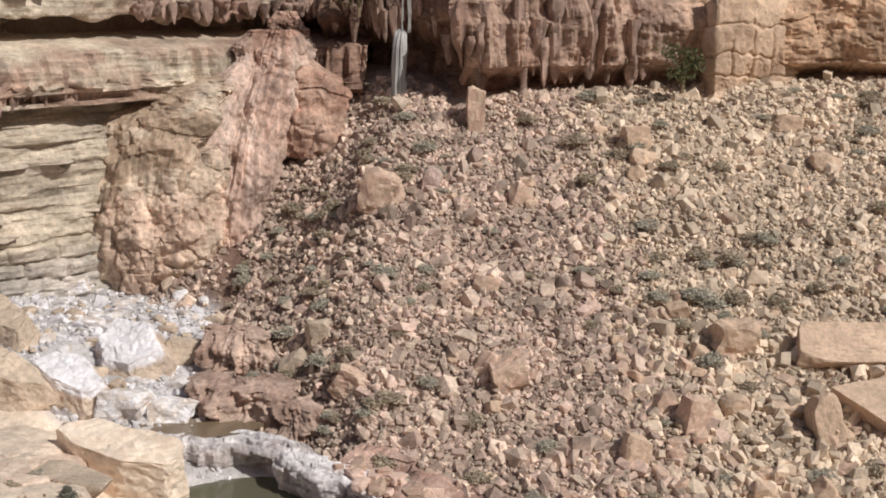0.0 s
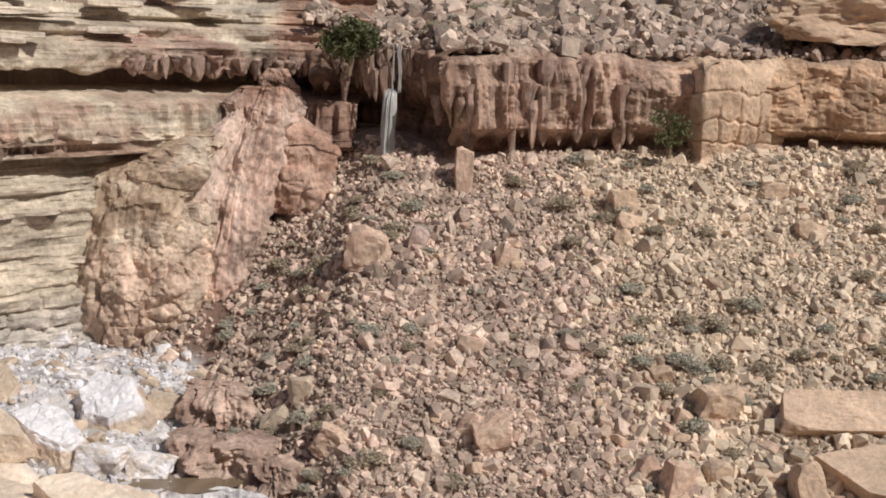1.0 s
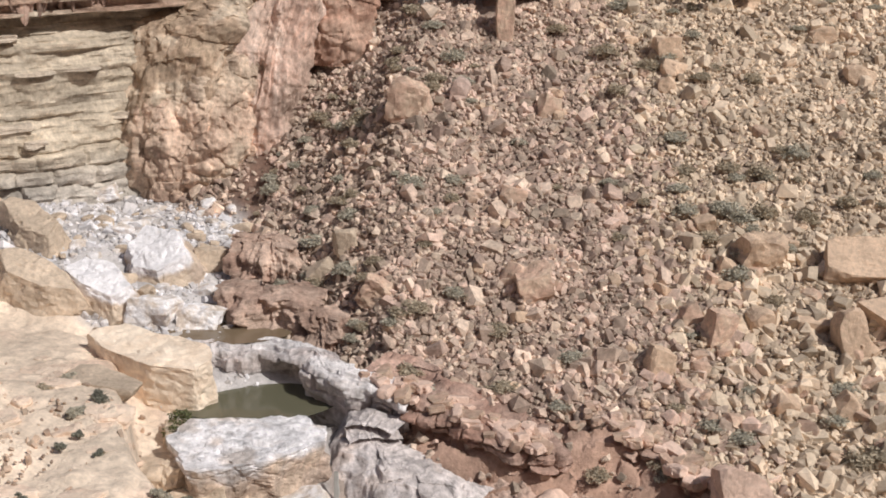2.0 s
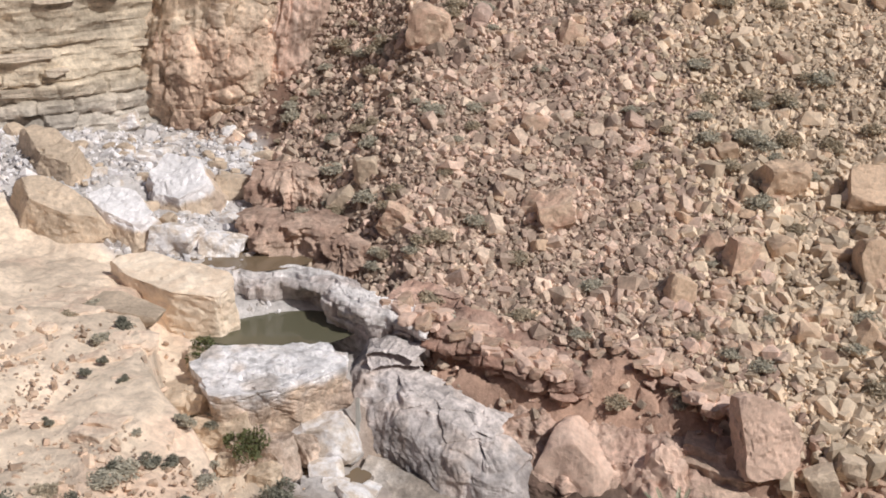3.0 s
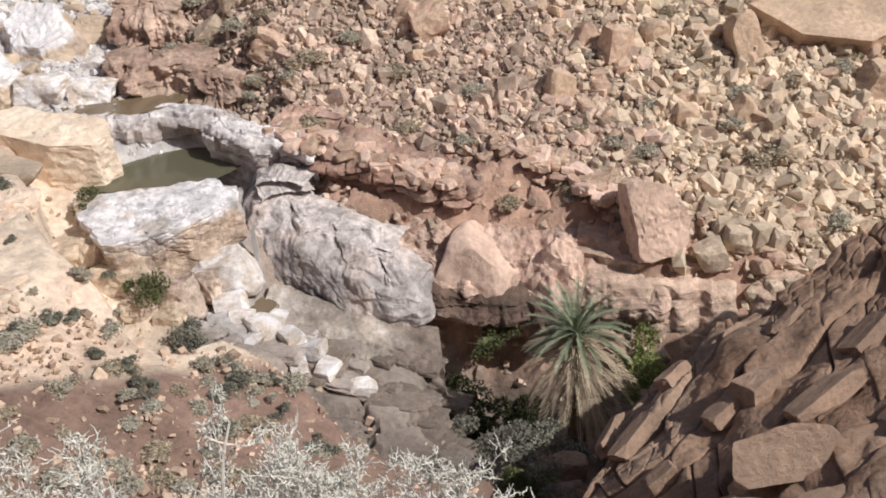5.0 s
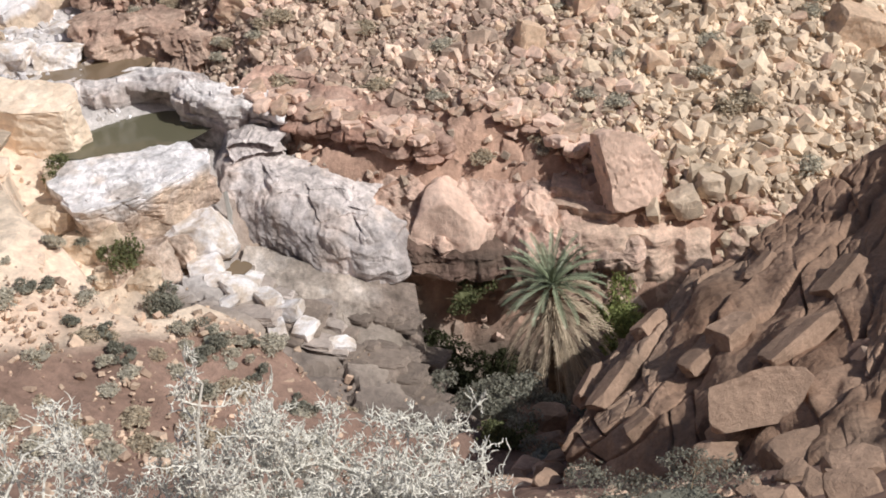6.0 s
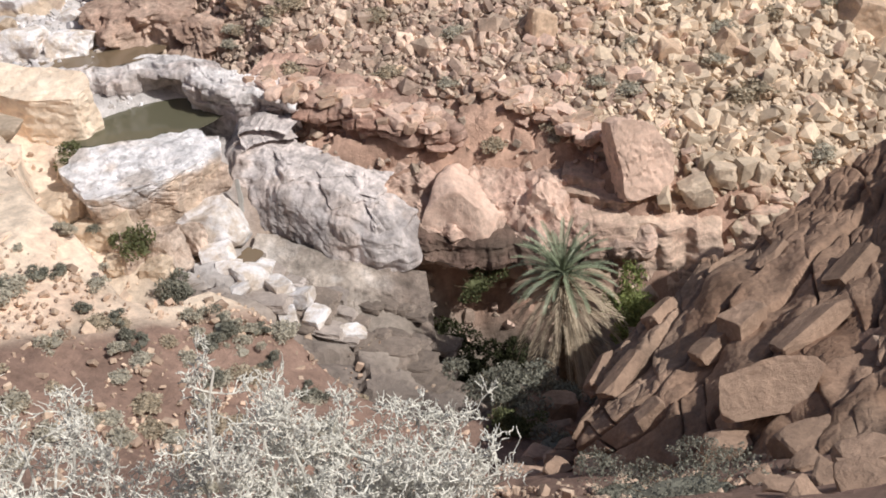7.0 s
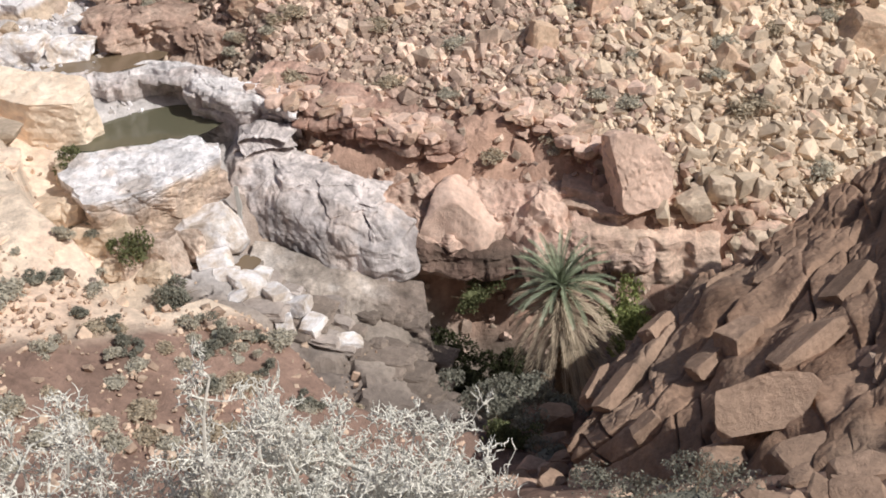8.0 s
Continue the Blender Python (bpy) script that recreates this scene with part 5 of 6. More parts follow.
bedrock_slabs()
for k, (x, y, s) in enumerate(((-5.6, 39.4, 0.9), (-4.9, 39.0, 1.1), (-4.4, 39.7, 0.8), (-3.9, 38.7, 0.9), (-3.2, 38.2, 1.0), (-5.2, 38.3, 0.7), (-2.6, 37.4, 0.9), (-3.6, 37.2, 0.7), (-7.6, 42.2, 0.8), (-1.4, 36.9, 0.8))):
    rock(x, y, (s * 1.2, s * 0.9, s * 0.7), B_WHITE, "white block in the stream below the pool", 640 + k, (k * 7 % 20, -k * 5 % 17, k * 40), level=3, boxy=1.1, cuts=4)

# ---- water ----
def water(name, cx, cy, z, rx, ry, mat, label, seed):
    th = np.linspace(0, 2 * np.pi, 60, endpoint=False)
    k = 1 + 0.16 * vnoise(np.cos(th) * 1.5 + seed, np.sin(th) * 1.5, 0.5, 171)
    V = [(cx, cy, z)] + [(cx + rx * a * math.cos(t), cy + ry * a * math.sin(t), z) for t, a in zip(th, k)]
    F = [(0, 1 + i, 1 + (i + 1) % 60) for i in range(60)]
    return tagged(new(name, mesh_data(name, V, F, mat)), label, "water", kind="structure")


water("water_pool", -9.0, 47.0, 5.95, 3.4, 2.3, M_WATER, "still murky green pool in the rock basin", 1)
water("water_upper", -11.3, 51.4, 7.3, 3.2, 1.7, M_STREAM, "shallow brown water running between rocks", 2)
water("water_lower", -6.6, 40.3, 2.85, 2.2, 1.1, M_STREAM, "shallow water below the little waterfall", 3)


def fall(name, x, y, z0, z1, width, bell, label, seed, strands=5):
    """Falling water: several uneven strands, wider towards the foot where it strikes."""
    root = new(name)
    root.location = (x, y, z1)
    rs = np.random.default_rng(seed)
    for _ in range(strands):
        x0 = rs.uniform(-0.5, 0.5) * width
        n, m = 26, 7
        t = np.linspace(0, 1, n)
        cx = x0 * (1 + bell * t) + 0.05 * vnoise(t * 5 + seed, x0 * 9, 0.3, 175)
        rad = (0.03 + 0.04 * rs.random()) * (0.7 + bell * t) * (1 + 0.4 * vnoise(t * 9, x0 * 7, seed, 176)) * np.sqrt(np.minimum(1, (1 - t) * 8 + 0.2))
        cy = -0.45 * t ** 0.6 * bell * 0.5 - 0.1
        ang = np.linspace(0, 2 * np.pi, m, endpoint=False)
        P = np.stack([cx[:, None] + rad[:, None] * np.cos(ang), (cy if np.ndim(cy) else np.full(n, cy))[:, None] + 0.6 * rad[:, None] * np.sin(ang), np.broadcast_to(((1 - t) * (z0 - z1))[:, None], (n, m))], -1).reshape(-1, 3)
        F = [(i * m + j, i * m + (j + 1) % m, (i + 1) * m + (j + 1) % m, (i + 1) * m + j) for i in range(n - 1) for j in range(m)]
        part("strand", mesh_data("strand", P, F, M_FALL, None, True), root)
    return tagged(root, label, "waterfall")


fall("waterfall", -2.4, 72.3, 26.2, 23.4, 0.9, 0.2, "thin white strands of water dropping from the cliff lip", 181, 4)
tagged(lobe("cascade", [(-2.55, 72.6, 23.7), (-2.6, 72.2, 23.2), (-2.65, 71.9, 22.0), (-2.7, 71.6, 18.8)], [(0, 0.12), (0.2, 0.30), (0.6, 0.36), (1, 0.42)], [(0, 0.2), (0.2, 0.5), (1, 0.6)], (0, -1),
            lambda x, y, z, u, v: 0.10 * vnoise(u * 4, z * 0.4, 0.2, 185) + 0.05 * vnoise(u * 11, z * 0.8, 0.2, 186), lambda P, v: blend((0.7, 0.7, 0.7), (0 * v, (0.6, 0.6, 0.6))),
            "white cascade over a rounded knob in the alcove", M_FALL, 60, 60, "waterfall"), "white cascade over a rounded knob in the alcove")
fall("waterfall", -5.2, 42.5, 5.0, 3.0, 0.35, 0.3, "small waterfall from the pool outlet", 183, 4)


# ---- plants ----
def leaf_cloud(rs, count, radii, leaf, hollow=0.55, low=-0.1):
    """Small leaves scattered through a rounded, uneven crown."""
    d = rs.normal(0, 1, (count * 2, 3))
    d /= np.linalg.norm(d, axis=1, keepdims=True)
    d = d[d[:, 2] > low][:count]
    lump = 1 + 0.35 * vnoise(d[:, 0] * 2.2 + rs.random() * 9, d[:, 1] * 2.2, d[:, 2] * 2.2, 190)
    c = d * (lump * rs.uniform(hollow, 1.0, len(d)) ** 0.6)[:, None] * np.array(radii)
    R = turns(rs, len(d))
    s = leaf * rs.uniform(0.6, 1.4, len(d))
    quad = np.array([(-0.5, 0, 0), (0, -0.22, 0.05), (0.55, 0, 0), (0, 0.22, 0.05)])
    V = np.einsum("nij,vj->nvi", R, quad) * s[:, None, None] + c[:, None]
    F = np.arange(len(d) * 4).reshape(-1, 4)
    return V.reshape(-1, 3), F


def tubes(segments, sides=4):
    """Tapered prisms from (start, end, radius, radius) rows, in one mesh."""
    V, F = [], []
    for a, b, ra, rb in segments:
        a, b = np.asarray(a, float), np.asarray(b, float)
        d = b - a
        d = d / (np.linalg.norm(d) + 1e-9)
        u = np.cross(d, (0.3, 0.9, 0.1) if abs(d[1]) < 0.8 else (1, 0, 0))
        u /= np.linalg.norm(u)
        w = np.cross(d, u)
        at = len(V)
        for c, r in ((a, ra), (b, rb)):
            V += [c + r * (math.cos(2 * math.pi * i / sides) * u + math.sin(2 * math.pi * i / sides) * w) for i in range(sides)]
        F += [(at + i, at + (i + 1) % sides, at + sides + (i + 1) % sides, at + sides + i) for i in range(sides)]
    return V, F


def shrub(seed, radii, leaves, leaf, mat, name="shrub", clumps=0):
    rs = np.random.default_rng(seed)
    root = new(name)
    segs = []
    for _ in range(16):
        d = rs.normal(0, 1, 3) * (1, 1, 0.5)
        d[2] = abs(d[2]) + 0.25
        d /= np.linalg.norm(d)
        tip = d * np.array(radii) * rs.uniform(0.6, 1.05)
        segs.append(((0, 0, -0.1), tip * 0.5 + rs.normal(0, 0.04, 3), 0.02 * radii[2] + 0.006, 0.012))
        segs.append((segs[-1][1], tip, 0.012, 0.005))
    V, F = tubes(segs, 3)
    part("wood", mesh_data("wood", V, F, M_TWIG), root)
    V, F = leaf_cloud(rs, leaves, radii, leaf)
    if clumps:
        sets, faces, at = [], [], 0
        for _ in range(clumps):
            c = rs.normal(0, 0.5, 3) * np.array(radii)
            c[2] = abs(c[2]) * 0.9
            v, f = leaf_cloud(rs, leaves // clumps, np.array(radii) * rs.uniform(0.30, 0.55), leaf, 0.3, -0.6)
            sets.append(v + c)
            faces.append(f + at)
            at += len(v)
        V, F = np.concatenate(sets), np.concatenate(faces)
    th, ph = np.meshgrid(np.linspace(0, 2 * np.pi, 14, endpoint=False), np.linspace(0.05, 1.5, 7), indexing="ij")
    d = np.stack([np.cos(th) * np.sin(ph), np.sin(th) * np.sin(ph), np.cos(ph)], -1).reshape(-1, 3)
    lump = (0.5 if clumps else 0.72) * (1 + 0.3 * vnoise(d[:, 0] * 3 + seed, d[:, 1] * 3, d[:, 2] * 3, 191))
    core = d * lump[:, None] * np.array(radii)
    at = len(V)
    ring = [(at + i * 7 + j, at + ((i + 1) % 14) * 7 + j, at + ((i + 1) % 14) * 7 + j + 1, at + i * 7 + j + 1) for i in range(14) for j in range(6)]
    part("foliage", mesh_data("foliage", np.concatenate([V, core]), F.tolist() + ring, mat), root)
    return root


GREY_LABEL, DRY_LABEL = "low grey-green cushion shrub among stones", "dry brownish cushion shrub on stony soil"
protos = [shrub(300 + k, (0.55, 0.55, 0.42), 420, 0.17, M_SHRUB if k % 2 else M_DARK_SHRUB) for k in range(6)]
rs = np.random.default_rng(77)
spots = []
while len(spots) < 36:
    x, y = rs.uniform(-12, -3), rs.uniform(49, 69)
    d, (zc, w, _, _) = along(np.array([x]), np.array([y]))
    if d[0] > w[0] + 0.6:
        spots.append((x, y, rs.uniform(0.4, 1.1), "talus"))
while len(spots) < 165:
    x, y = rs.uniform(-12, 30), rs.uniform(42, 72)
    d, (zc, w, _, _) = along(np.array([x]), np.array([y]))
    if d[0] < w[0] + 1.5 or y > np.interp(x, CLIFF_X, CLIFF_Y) - 0.3 or abs(x) > 0.45 * y or (x < -9 and y > 64):
        continue
    if rs.random() > (0.9 if x < 0 else 0.35 + 0.5 * (x > 9) * (y > 54)):
        continue
    spots.append((x, y, rs.uniform(0.5, 1.35), "talus"))
while len(spots) < 205:
    x, y = rs.uniform(-17, -1), rs.uniform(22, 44)
    d, (zc, w, _, _) = along(np.array([x]), np.array([y]))
    if d[0] > -w[0] - 0.8 or abs(x) > 0.5 * y or y > bank_foot(x) - 2.5 or (y - 0.5 * (x + 9) > 30 and rs.random() > 0.2):
        continue
    spots.append((x, y, rs.uniform(0.4, 0.9), "bank"))
for _ in range(45):
    x = rs.uniform(-3, 32)
    spots.append((x, np.interp(x, CLIFF_X, CLIFF_Y) + rs.uniform(1.6, 12), rs.uniform(0.6, 1.5), "upper"))
for _ in range(22):
    spots.append((rs.uniform(-13, -1), rs.uniform(25, 32), rs.uniform(0.5, 1.0), "bank"))
spots += [(4.9, 43.5, 0.9, "talus"), (9.6, 45.6, 1.0, "talus"), (15.0, 44.0, 1.3, "talus"), (3.6, 46.2, 0.9, "talus"), (8.7, 43.6, 0.7, "talus"), (17.4, 41.7, 1.2, "talus")]
for n, (x, y, s, zone) in enumerate(spots):
    src = protos[n % 6]
    base = float(upper_z(np.array([x]), np.array([y]))[0]) if zone == "upper" else gz(x, y)
    m = pose(x, y, base + (0.0 if zone == "bank" else 0.15), 0, 0, n * 67.0)
    ob = src if n < 6 else copy_thing(src, m)
    ob.matrix_basis = m @ Matrix.Diagonal((s, s, s * (0.55 + 0.4 * ((n * 7) % 5) / 5), 1))
    tagged(ob, GREY_LABEL if n % 2 else DRY_LABEL, "shrub", "cushion shrubs on the " + {"talus": "scree", "bank": "near bank", "upper": "upper slope"}[zone])


def placed(ob, x, y, dz, label, category="shrub", turn=0.0):
    ob.matrix_basis = pose(x, y, gz(x, y) + dz, 0, 0, turn)
    return tagged(ob, label, category)


placed(shrub(321, (1.25, 1.1, 1.2), 3600, 0.13, M_SAGE, clumps=9), 3.2, 30.6, 0.1, "large grey-green bush in the gully")
placed(shrub(322, (0.95, 0.9, 0.8), 2200, 0.13, M_SAGE, clumps=7), 5.3, 31.6, 0.0, "grey-green bush beside the palm")
placed(shrub(323, (0.9, 0.8, 0.7), 2000, 0.12, M_GREEN, clumps=7), 3.2, 29.0, 0.1, "olive-green bush in the gully")
placed(shrub(331, (0.8, 0.8, 0.6), 1600, 0.12, M_SAGE, clumps=6), 4.2, 27.6, 0.1, "grey-green bush in the gully")
placed(shrub(324, (0.95, 0.9, 1.0), 2000, 0.15, M_GREEN, clumps=7), -8.6, 40.0, 0.5, "olive-green bush beside the stream")
placed(shrub(325, (1.1, 1.0, 1.6), 3000, 0.16, M_FRESH, clumps=9), 9.0, 37.2, 1.6, "fresh green bush behind the palm")
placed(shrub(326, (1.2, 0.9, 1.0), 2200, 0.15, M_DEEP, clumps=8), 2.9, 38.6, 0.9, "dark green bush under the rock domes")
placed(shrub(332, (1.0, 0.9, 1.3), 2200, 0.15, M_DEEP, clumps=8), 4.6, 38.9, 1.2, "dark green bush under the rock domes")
placed(shrub(334, (1.1, 0.8, 1.0), 2000, 0.15, M_DEEP, clumps=8), 2.3, 39.4, 0.5, "dark green bush in the narrow slot of the gully")
placed(shrub(335, (1.0, 0.8, 0.9), 1800, 0.15, M_DEEP, clumps=7), 3.6, 37.4, 0.4, "dark green bush in the narrow slot of the gully")
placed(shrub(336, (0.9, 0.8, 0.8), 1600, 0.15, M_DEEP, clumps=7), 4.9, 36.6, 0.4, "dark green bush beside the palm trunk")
placed(shrub(333, (0.9, 0.6, 0.7), 1500, 0.14, M_GREEN, clumps=6), 3.4, 40.2, 3.4, "olive bush hanging from the rock dome")
placed(shrub(327, (0.9, 0.8, 0.8), 1800, 0.14, M_SAGE, clumps=6), -7.4, 38.3, 0.0, "grey bush beside the stream")
placed(shrub(328, (0.9, 0.8, 0.7), 1800, 0.14, M_GREEN, clumps=6), -10.6, 43.8, 0.6, "green bush among boulders beside the pool")
placed(shrub(338, (1.0, 0.9, 0.8), 2200, 0.11, M_SAGE, clumps=8), -12.1, 27.9, 0.2, "large grey bush on the brown slope")
placed(shrub(337, (0.9, 0.7, 0.5), 1500, 0.12, M_SAGE, clumps=6), -10.5, 40.9, 0.4, "grey-green bush beside the rim of the pool")
placed(shrub(329, (1.5, 1.0, 0.75), 5200, 0.065, M_SAGE, clumps=12), 4.7, 15.7, -0.05, "grey-green bush below the outcrop")
placed(shrub(330, (1.1, 0.9, 0.6), 3600, 0.065, M_SAGE, clumps=9), 3.8, 16.6, -0.1, "grey-green bush below the outcrop")
# small round cushions on the near bank, several together on the bare soil
rs = np.random.default_rng(350)
made = 0
while made < 34:
    x, y = rs.uniform(-14, -2.2), rs.uniform(29, 41)
    d, (zc, w, _, _) = along(np.array([x]), np.array([y]))
    if d[0] > -w[0] - 0.3 or abs(x) > 0.42 * y or y > bank_foot(x) - 2.5 or rs.random() > (0.15 if y - 0.5 * (x + 9) > 31 else 1.0):
        continue
    r = rs.uniform(0.2, 0.48)
    placed(shrub(351 + made, (r, r, r * 0.75), int(300 + 1500 * r), 0.08, M_SAGE if made % 3 else M_SHRUB, clumps=5), x, y, 0.08, "small round grey-green cushion bush on the bank", turn=rs.uniform(0, 360))
    made += 1


def tree(name, x, y, z, radii, label, seed, leaf=0.3, leaves=2600):
    rs = np.random.default_rng(seed)
    root = new(name)
    root.location = (x, y, z)
    h = radii[2]
    segs = [((0, 0, -0.6), (0.1, 0, h * 0.5), 0.14, 0.10), ((0.1, 0, h * 0.5), (0.0, -0.1, h), 0.10, 0.05)]
    V, F = tubes(segs, 8)
    part("trunk", mesh_data("trunk", V, F, M_TWIG), root)
    C, L, at = [], [], 0
    limbs = []
    for k in range(9):
        a = k * 2.4
        c = np.array([math.cos(a), math.sin(a), 0]) * np.array(radii) * rs.uniform(0.35, 0.7) + (0, 0, h * rs.uniform(0.3, 1.5))
        limbs += [((0.05, 0, h * 0.4), c, 0.06, 0.02)]
        v, f = leaf_cloud(rs, leaves // 9, np.array(radii) * rs.uniform(0.38, 0.6), leaf, 0.3, -1)
        C.append(v + c)
        L.append(f + at)
        at += len(v)
    V, F = tubes(limbs, 5)
    part("branchwork", mesh_data("branchwork", V, F, M_TWIG), root)
    part("crown", mesh_data("crown", np.concatenate(C), np.concatenate(L), M_GREEN), root)
    return tagged(root, label, "tree")


tree("tree", -5.0, 72.4, 24.9, (1.7, 1.3, 1.6), "dense green tree hanging at the cliff lip by the waterfall", 341)
tree("tree", 13.4, 70.6, 20.7, (1.4, 0.8, 1.2), "thin green tree in the shaded corner of the cliff", 342, 0.24, 700)


# ---- palm ----
def frond_data(name, length, lift, droop, mat, seed, pairs=30, width=0.30):
    """A feather leaf: an arching midrib with two rows of narrow leaflets."""
    rs = np.random.default_rng(seed)
    n = 14
    P, ang = [np.zeros(3)], lift
    for i in range(n):
        P.append(P[-1] + length / n * np.array([math.cos(ang), 0, math.sin(ang)]))
        ang -= droop / n * (0.5 + 1.0 * i / n)
    P = np.array(P)
    V, F = tubes([(P[i], P[i + 1], 0.03 * (1 - i / (n + 2)), 0.03 * (1 - (i + 1) / (n + 2))) for i in range(n)], 3)
    V = list(V)
    for k in range(pairs):
        t = 0.12 + 0.86 * k / (pairs - 1)
        i = min(n - 1, int(t * n))
        base = P[i] + (P[i + 1] - P[i]) * (t * n - i)
        fw = (P[i + 1] - P[i]) / np.linalg.norm(P[i + 1] - P[i])
        up = np.array([-fw[2], 0, fw[0]])
        ln = width * (0.55 + 0.45 * math.sin(math.pi * min(1, t * 1.05))) * rs.uniform(0.8, 1.15)
        for side in (-1, 1):
            d = fw * 1.0 + np.array([0, side, 0]) * 0.42 + up * rs.uniform(0.05, 0.35)
            d /= np.linalg.norm(d)
            at = len(V)
            V += [base, base + d * ln * 0.5 + fw * 0.028, base + d * ln, base + d * ln * 0.5 - fw * 0.028]
            F.append((at, at + 1, at + 2, at + 3))
    return mesh_data(name, V, F, mat)


def palm(x, y, z, height):
    root = new("palm_tree")
    root.location = (x, y, z)
    rings, m = 26, 14
    V, F = [], []
    for i in range(rings):
        h = height * i / (rings - 1)
        r = 0.30 + (0.05 if i % 2 else 0.0) - 0.04 * i / rings
        V += [(r * math.cos(2 * math.pi * j / m + 0.2 * i), r * math.sin(2 * math.pi * j / m + 0.2 * i), h - 0.3) for j in range(m)]
    F = [(i * m + j, i * m + (j + 1) % m, (i + 1) * m + (j + 1) % m, (i + 1) * m + j) for i in range(rings - 1) for j in range(m)]
    part("trunk", mesh_data("trunk", V, F, M_TRUNK), root)
    rs = np.random.default_rng(350)
    green = [frond_data("frond", 1.9, radians(a), radians(c), M_FROND, 351 + k) for k, (a, c) in enumerate(((66, 40), (42, 52), (20, 56), (2, 50)))]
    dry = [frond_data("dry_frond", ln, radians(a), radians(c), M_DRY_FROND, 361 + k, 26, 0.36) for k, (ln, a, c) in enumerate(((2.1, -4, 62), (2.6, -22, 52), (3.0, -38, 40), (3.7, -54, 26)))]
    for k in range(48):
        part("frond", green[min(3, k * 4 // 48)], root, "", pose(0, 0, height - 0.35, rs.uniform(-12, 12), rs.uniform(-6, 6), k * 137.5))
    for k in range(92):
        lvl = k * 4 // 92
        part("dry_frond", dry[lvl], root, "drooping dry grey-brown leaf" if k == 0 else "", pose(0, 0, height - 0.45 - 0.42 * lvl - rs.uniform(0, 0.3), rs.uniform(-9, 9), rs.uniform(-8, 8), k * 137.5 + 40))
    return tagged(root, "date palm with a skirt of dry hanging leaves in the gully", "palm tree")


palm(6.0, 35.2, gz(6.0, 35.2), 3.45 - gz(6.0, 35.2) + 0.35)


# ---- bleached dead shrubs ----
def dead_shrub(x, y, clumps, label, seed, lead=None):
    """Leafless twigs; clumps of stems are (offset along x, height, number)."""
    rs = np.random.default_rng(seed)
    root = new("dead_shrub")
    root.location = (x, y, gz(x, y))
    main, fine = [], []

    def grow(p, d, length, r, depth, side_scale=1.0, bend=0.46, steps=5):
        for _ in range(steps):
            d = d + rs.normal(0, bend, 3) + (0, 0, 0.14)
            d = d / np.linalg.norm(d)
            q = p + d * length / steps
            (main if depth == 0 else fine).append((p, q, r, r * (0.82 if steps == 5 else 0.9)))
            r *= 0.82 if steps == 5 else 0.9
            if depth < 3 and rs.random() < (0.95, 0.9, 0.5)[depth]:
                side = d + rs.normal(0, 0.75, 3)
                grow(q, side / np.linalg.norm(side), length * side_scale * rs.uniform(0.42, 0.66), max(0.014, r * 0.75), depth + 1, 1.0 if depth else side_scale + 0.2)
            p = q
        if depth < 2:
            for _ in range(3):
                side = d + rs.normal(0, 0.6, 3)
                grow(p, side / np.linalg.norm(side), length * 0.38 * side_scale, max(0.0125, r * 0.8), depth + 1)

    for px, tall, count in clumps:
        for k in range(count):
            a, o = rs.uniform(0, 2 * math.pi), rs.uniform(0.0, 1.0)
            base = np.array([px + math.cos(a) * o * 0.30, math.sin(a) * o * 0.45, 0.0])
            base[2] = gz(x + base[0], y + base[1]) - root.location.z - 0.05
            d = np.array([math.cos(a) * 0.25 * o, math.sin(a) * 0.25 * o, 1.0])
            grow(base, d / np.linalg.norm(d), tall * rs.uniform(0.50, 0.78), 0.042, 0, 0.62)
    if lead:
        p, d, r = np.array([lead[0], lead[1], 0.0]), np.array([0.03, 0, 1.0]), 0.075
        for k in range(14):
            d = d + rs.normal(0, 0.13, 3) * (1, 1, 0.3)
            d = d / np.linalg.norm(d)
            q = p + d * lead[2] / 14
            main.append((p, q, r, r * 0.9))
            p, r = q, r * 0.9
            for _ in range(2 if k > 5 else 1):
                side = rs.normal(0, 0.8, 3) + (0, 0, 0.5)
                grow(p, side / np.linalg.norm(side), rs.uniform(0.35, 0.75), max(0.016, r * 0.6), 1, 0.8)
    V, F = tubes(main, 5)
    part("wood", mesh_data("wood", V, F, M_DEAD), root)
    V, F = tubes(fine, 3)
    part("brushwood", mesh_data("brushwood", V, F, M_DEAD), root)
    return tagged(root, label, "shrub", "bleached dead shrubs")


dead_shrub(-1.4, 13.0, [(-2.05, 2.3, 4), (-1.6, 2.6, 6), (-1.2, 2.8, 7), (-0.6, 3.1, 8), (-0.1, 3.2, 8), (0.4, 3.2, 8), (0.85, 2.8, 6), (1.35, 3.2, 7), (1.6, 3.1, 5)],
           "bleached leafless shrub with tangled whitish twigs", 371, (-0.68, -0.35, 4.1))
dead_shrub(-5.2, 13.1, [(-0.3, 3.1, 7), (0.05, 3.2, 6)], "bleached leafless shrub with whitish twigs", 372)

# ---- loose stones ----
rng = np.random.default_rng(9)
count = 9000
bx, by = rng.uniform(-32, -9, count), rng.uniform(46, 70, count)
d_, (zc_, w_, _, _) = along(bx, by)
keep = (np.abs(d_) < w_ * 1.05) & (by < np.interp(bx, CLIFF_X, CLIFF_Y) + 1)
bx, by = bx[keep], by[keep]
scatter("river_stones", bx, by, np.minimum(0.85, 0.17 * np.exp(rng.normal(0, 0.55, len(bx))) + 0.05), M_GRAVEL, "whitened river stones and gravel on the dry stream bed", "gravel", 10, 0.1, 0.6, 0.4)
count = 16000
bx, by = rng.uniform(-20, 12, count), rng.uniform(15, 46, count)
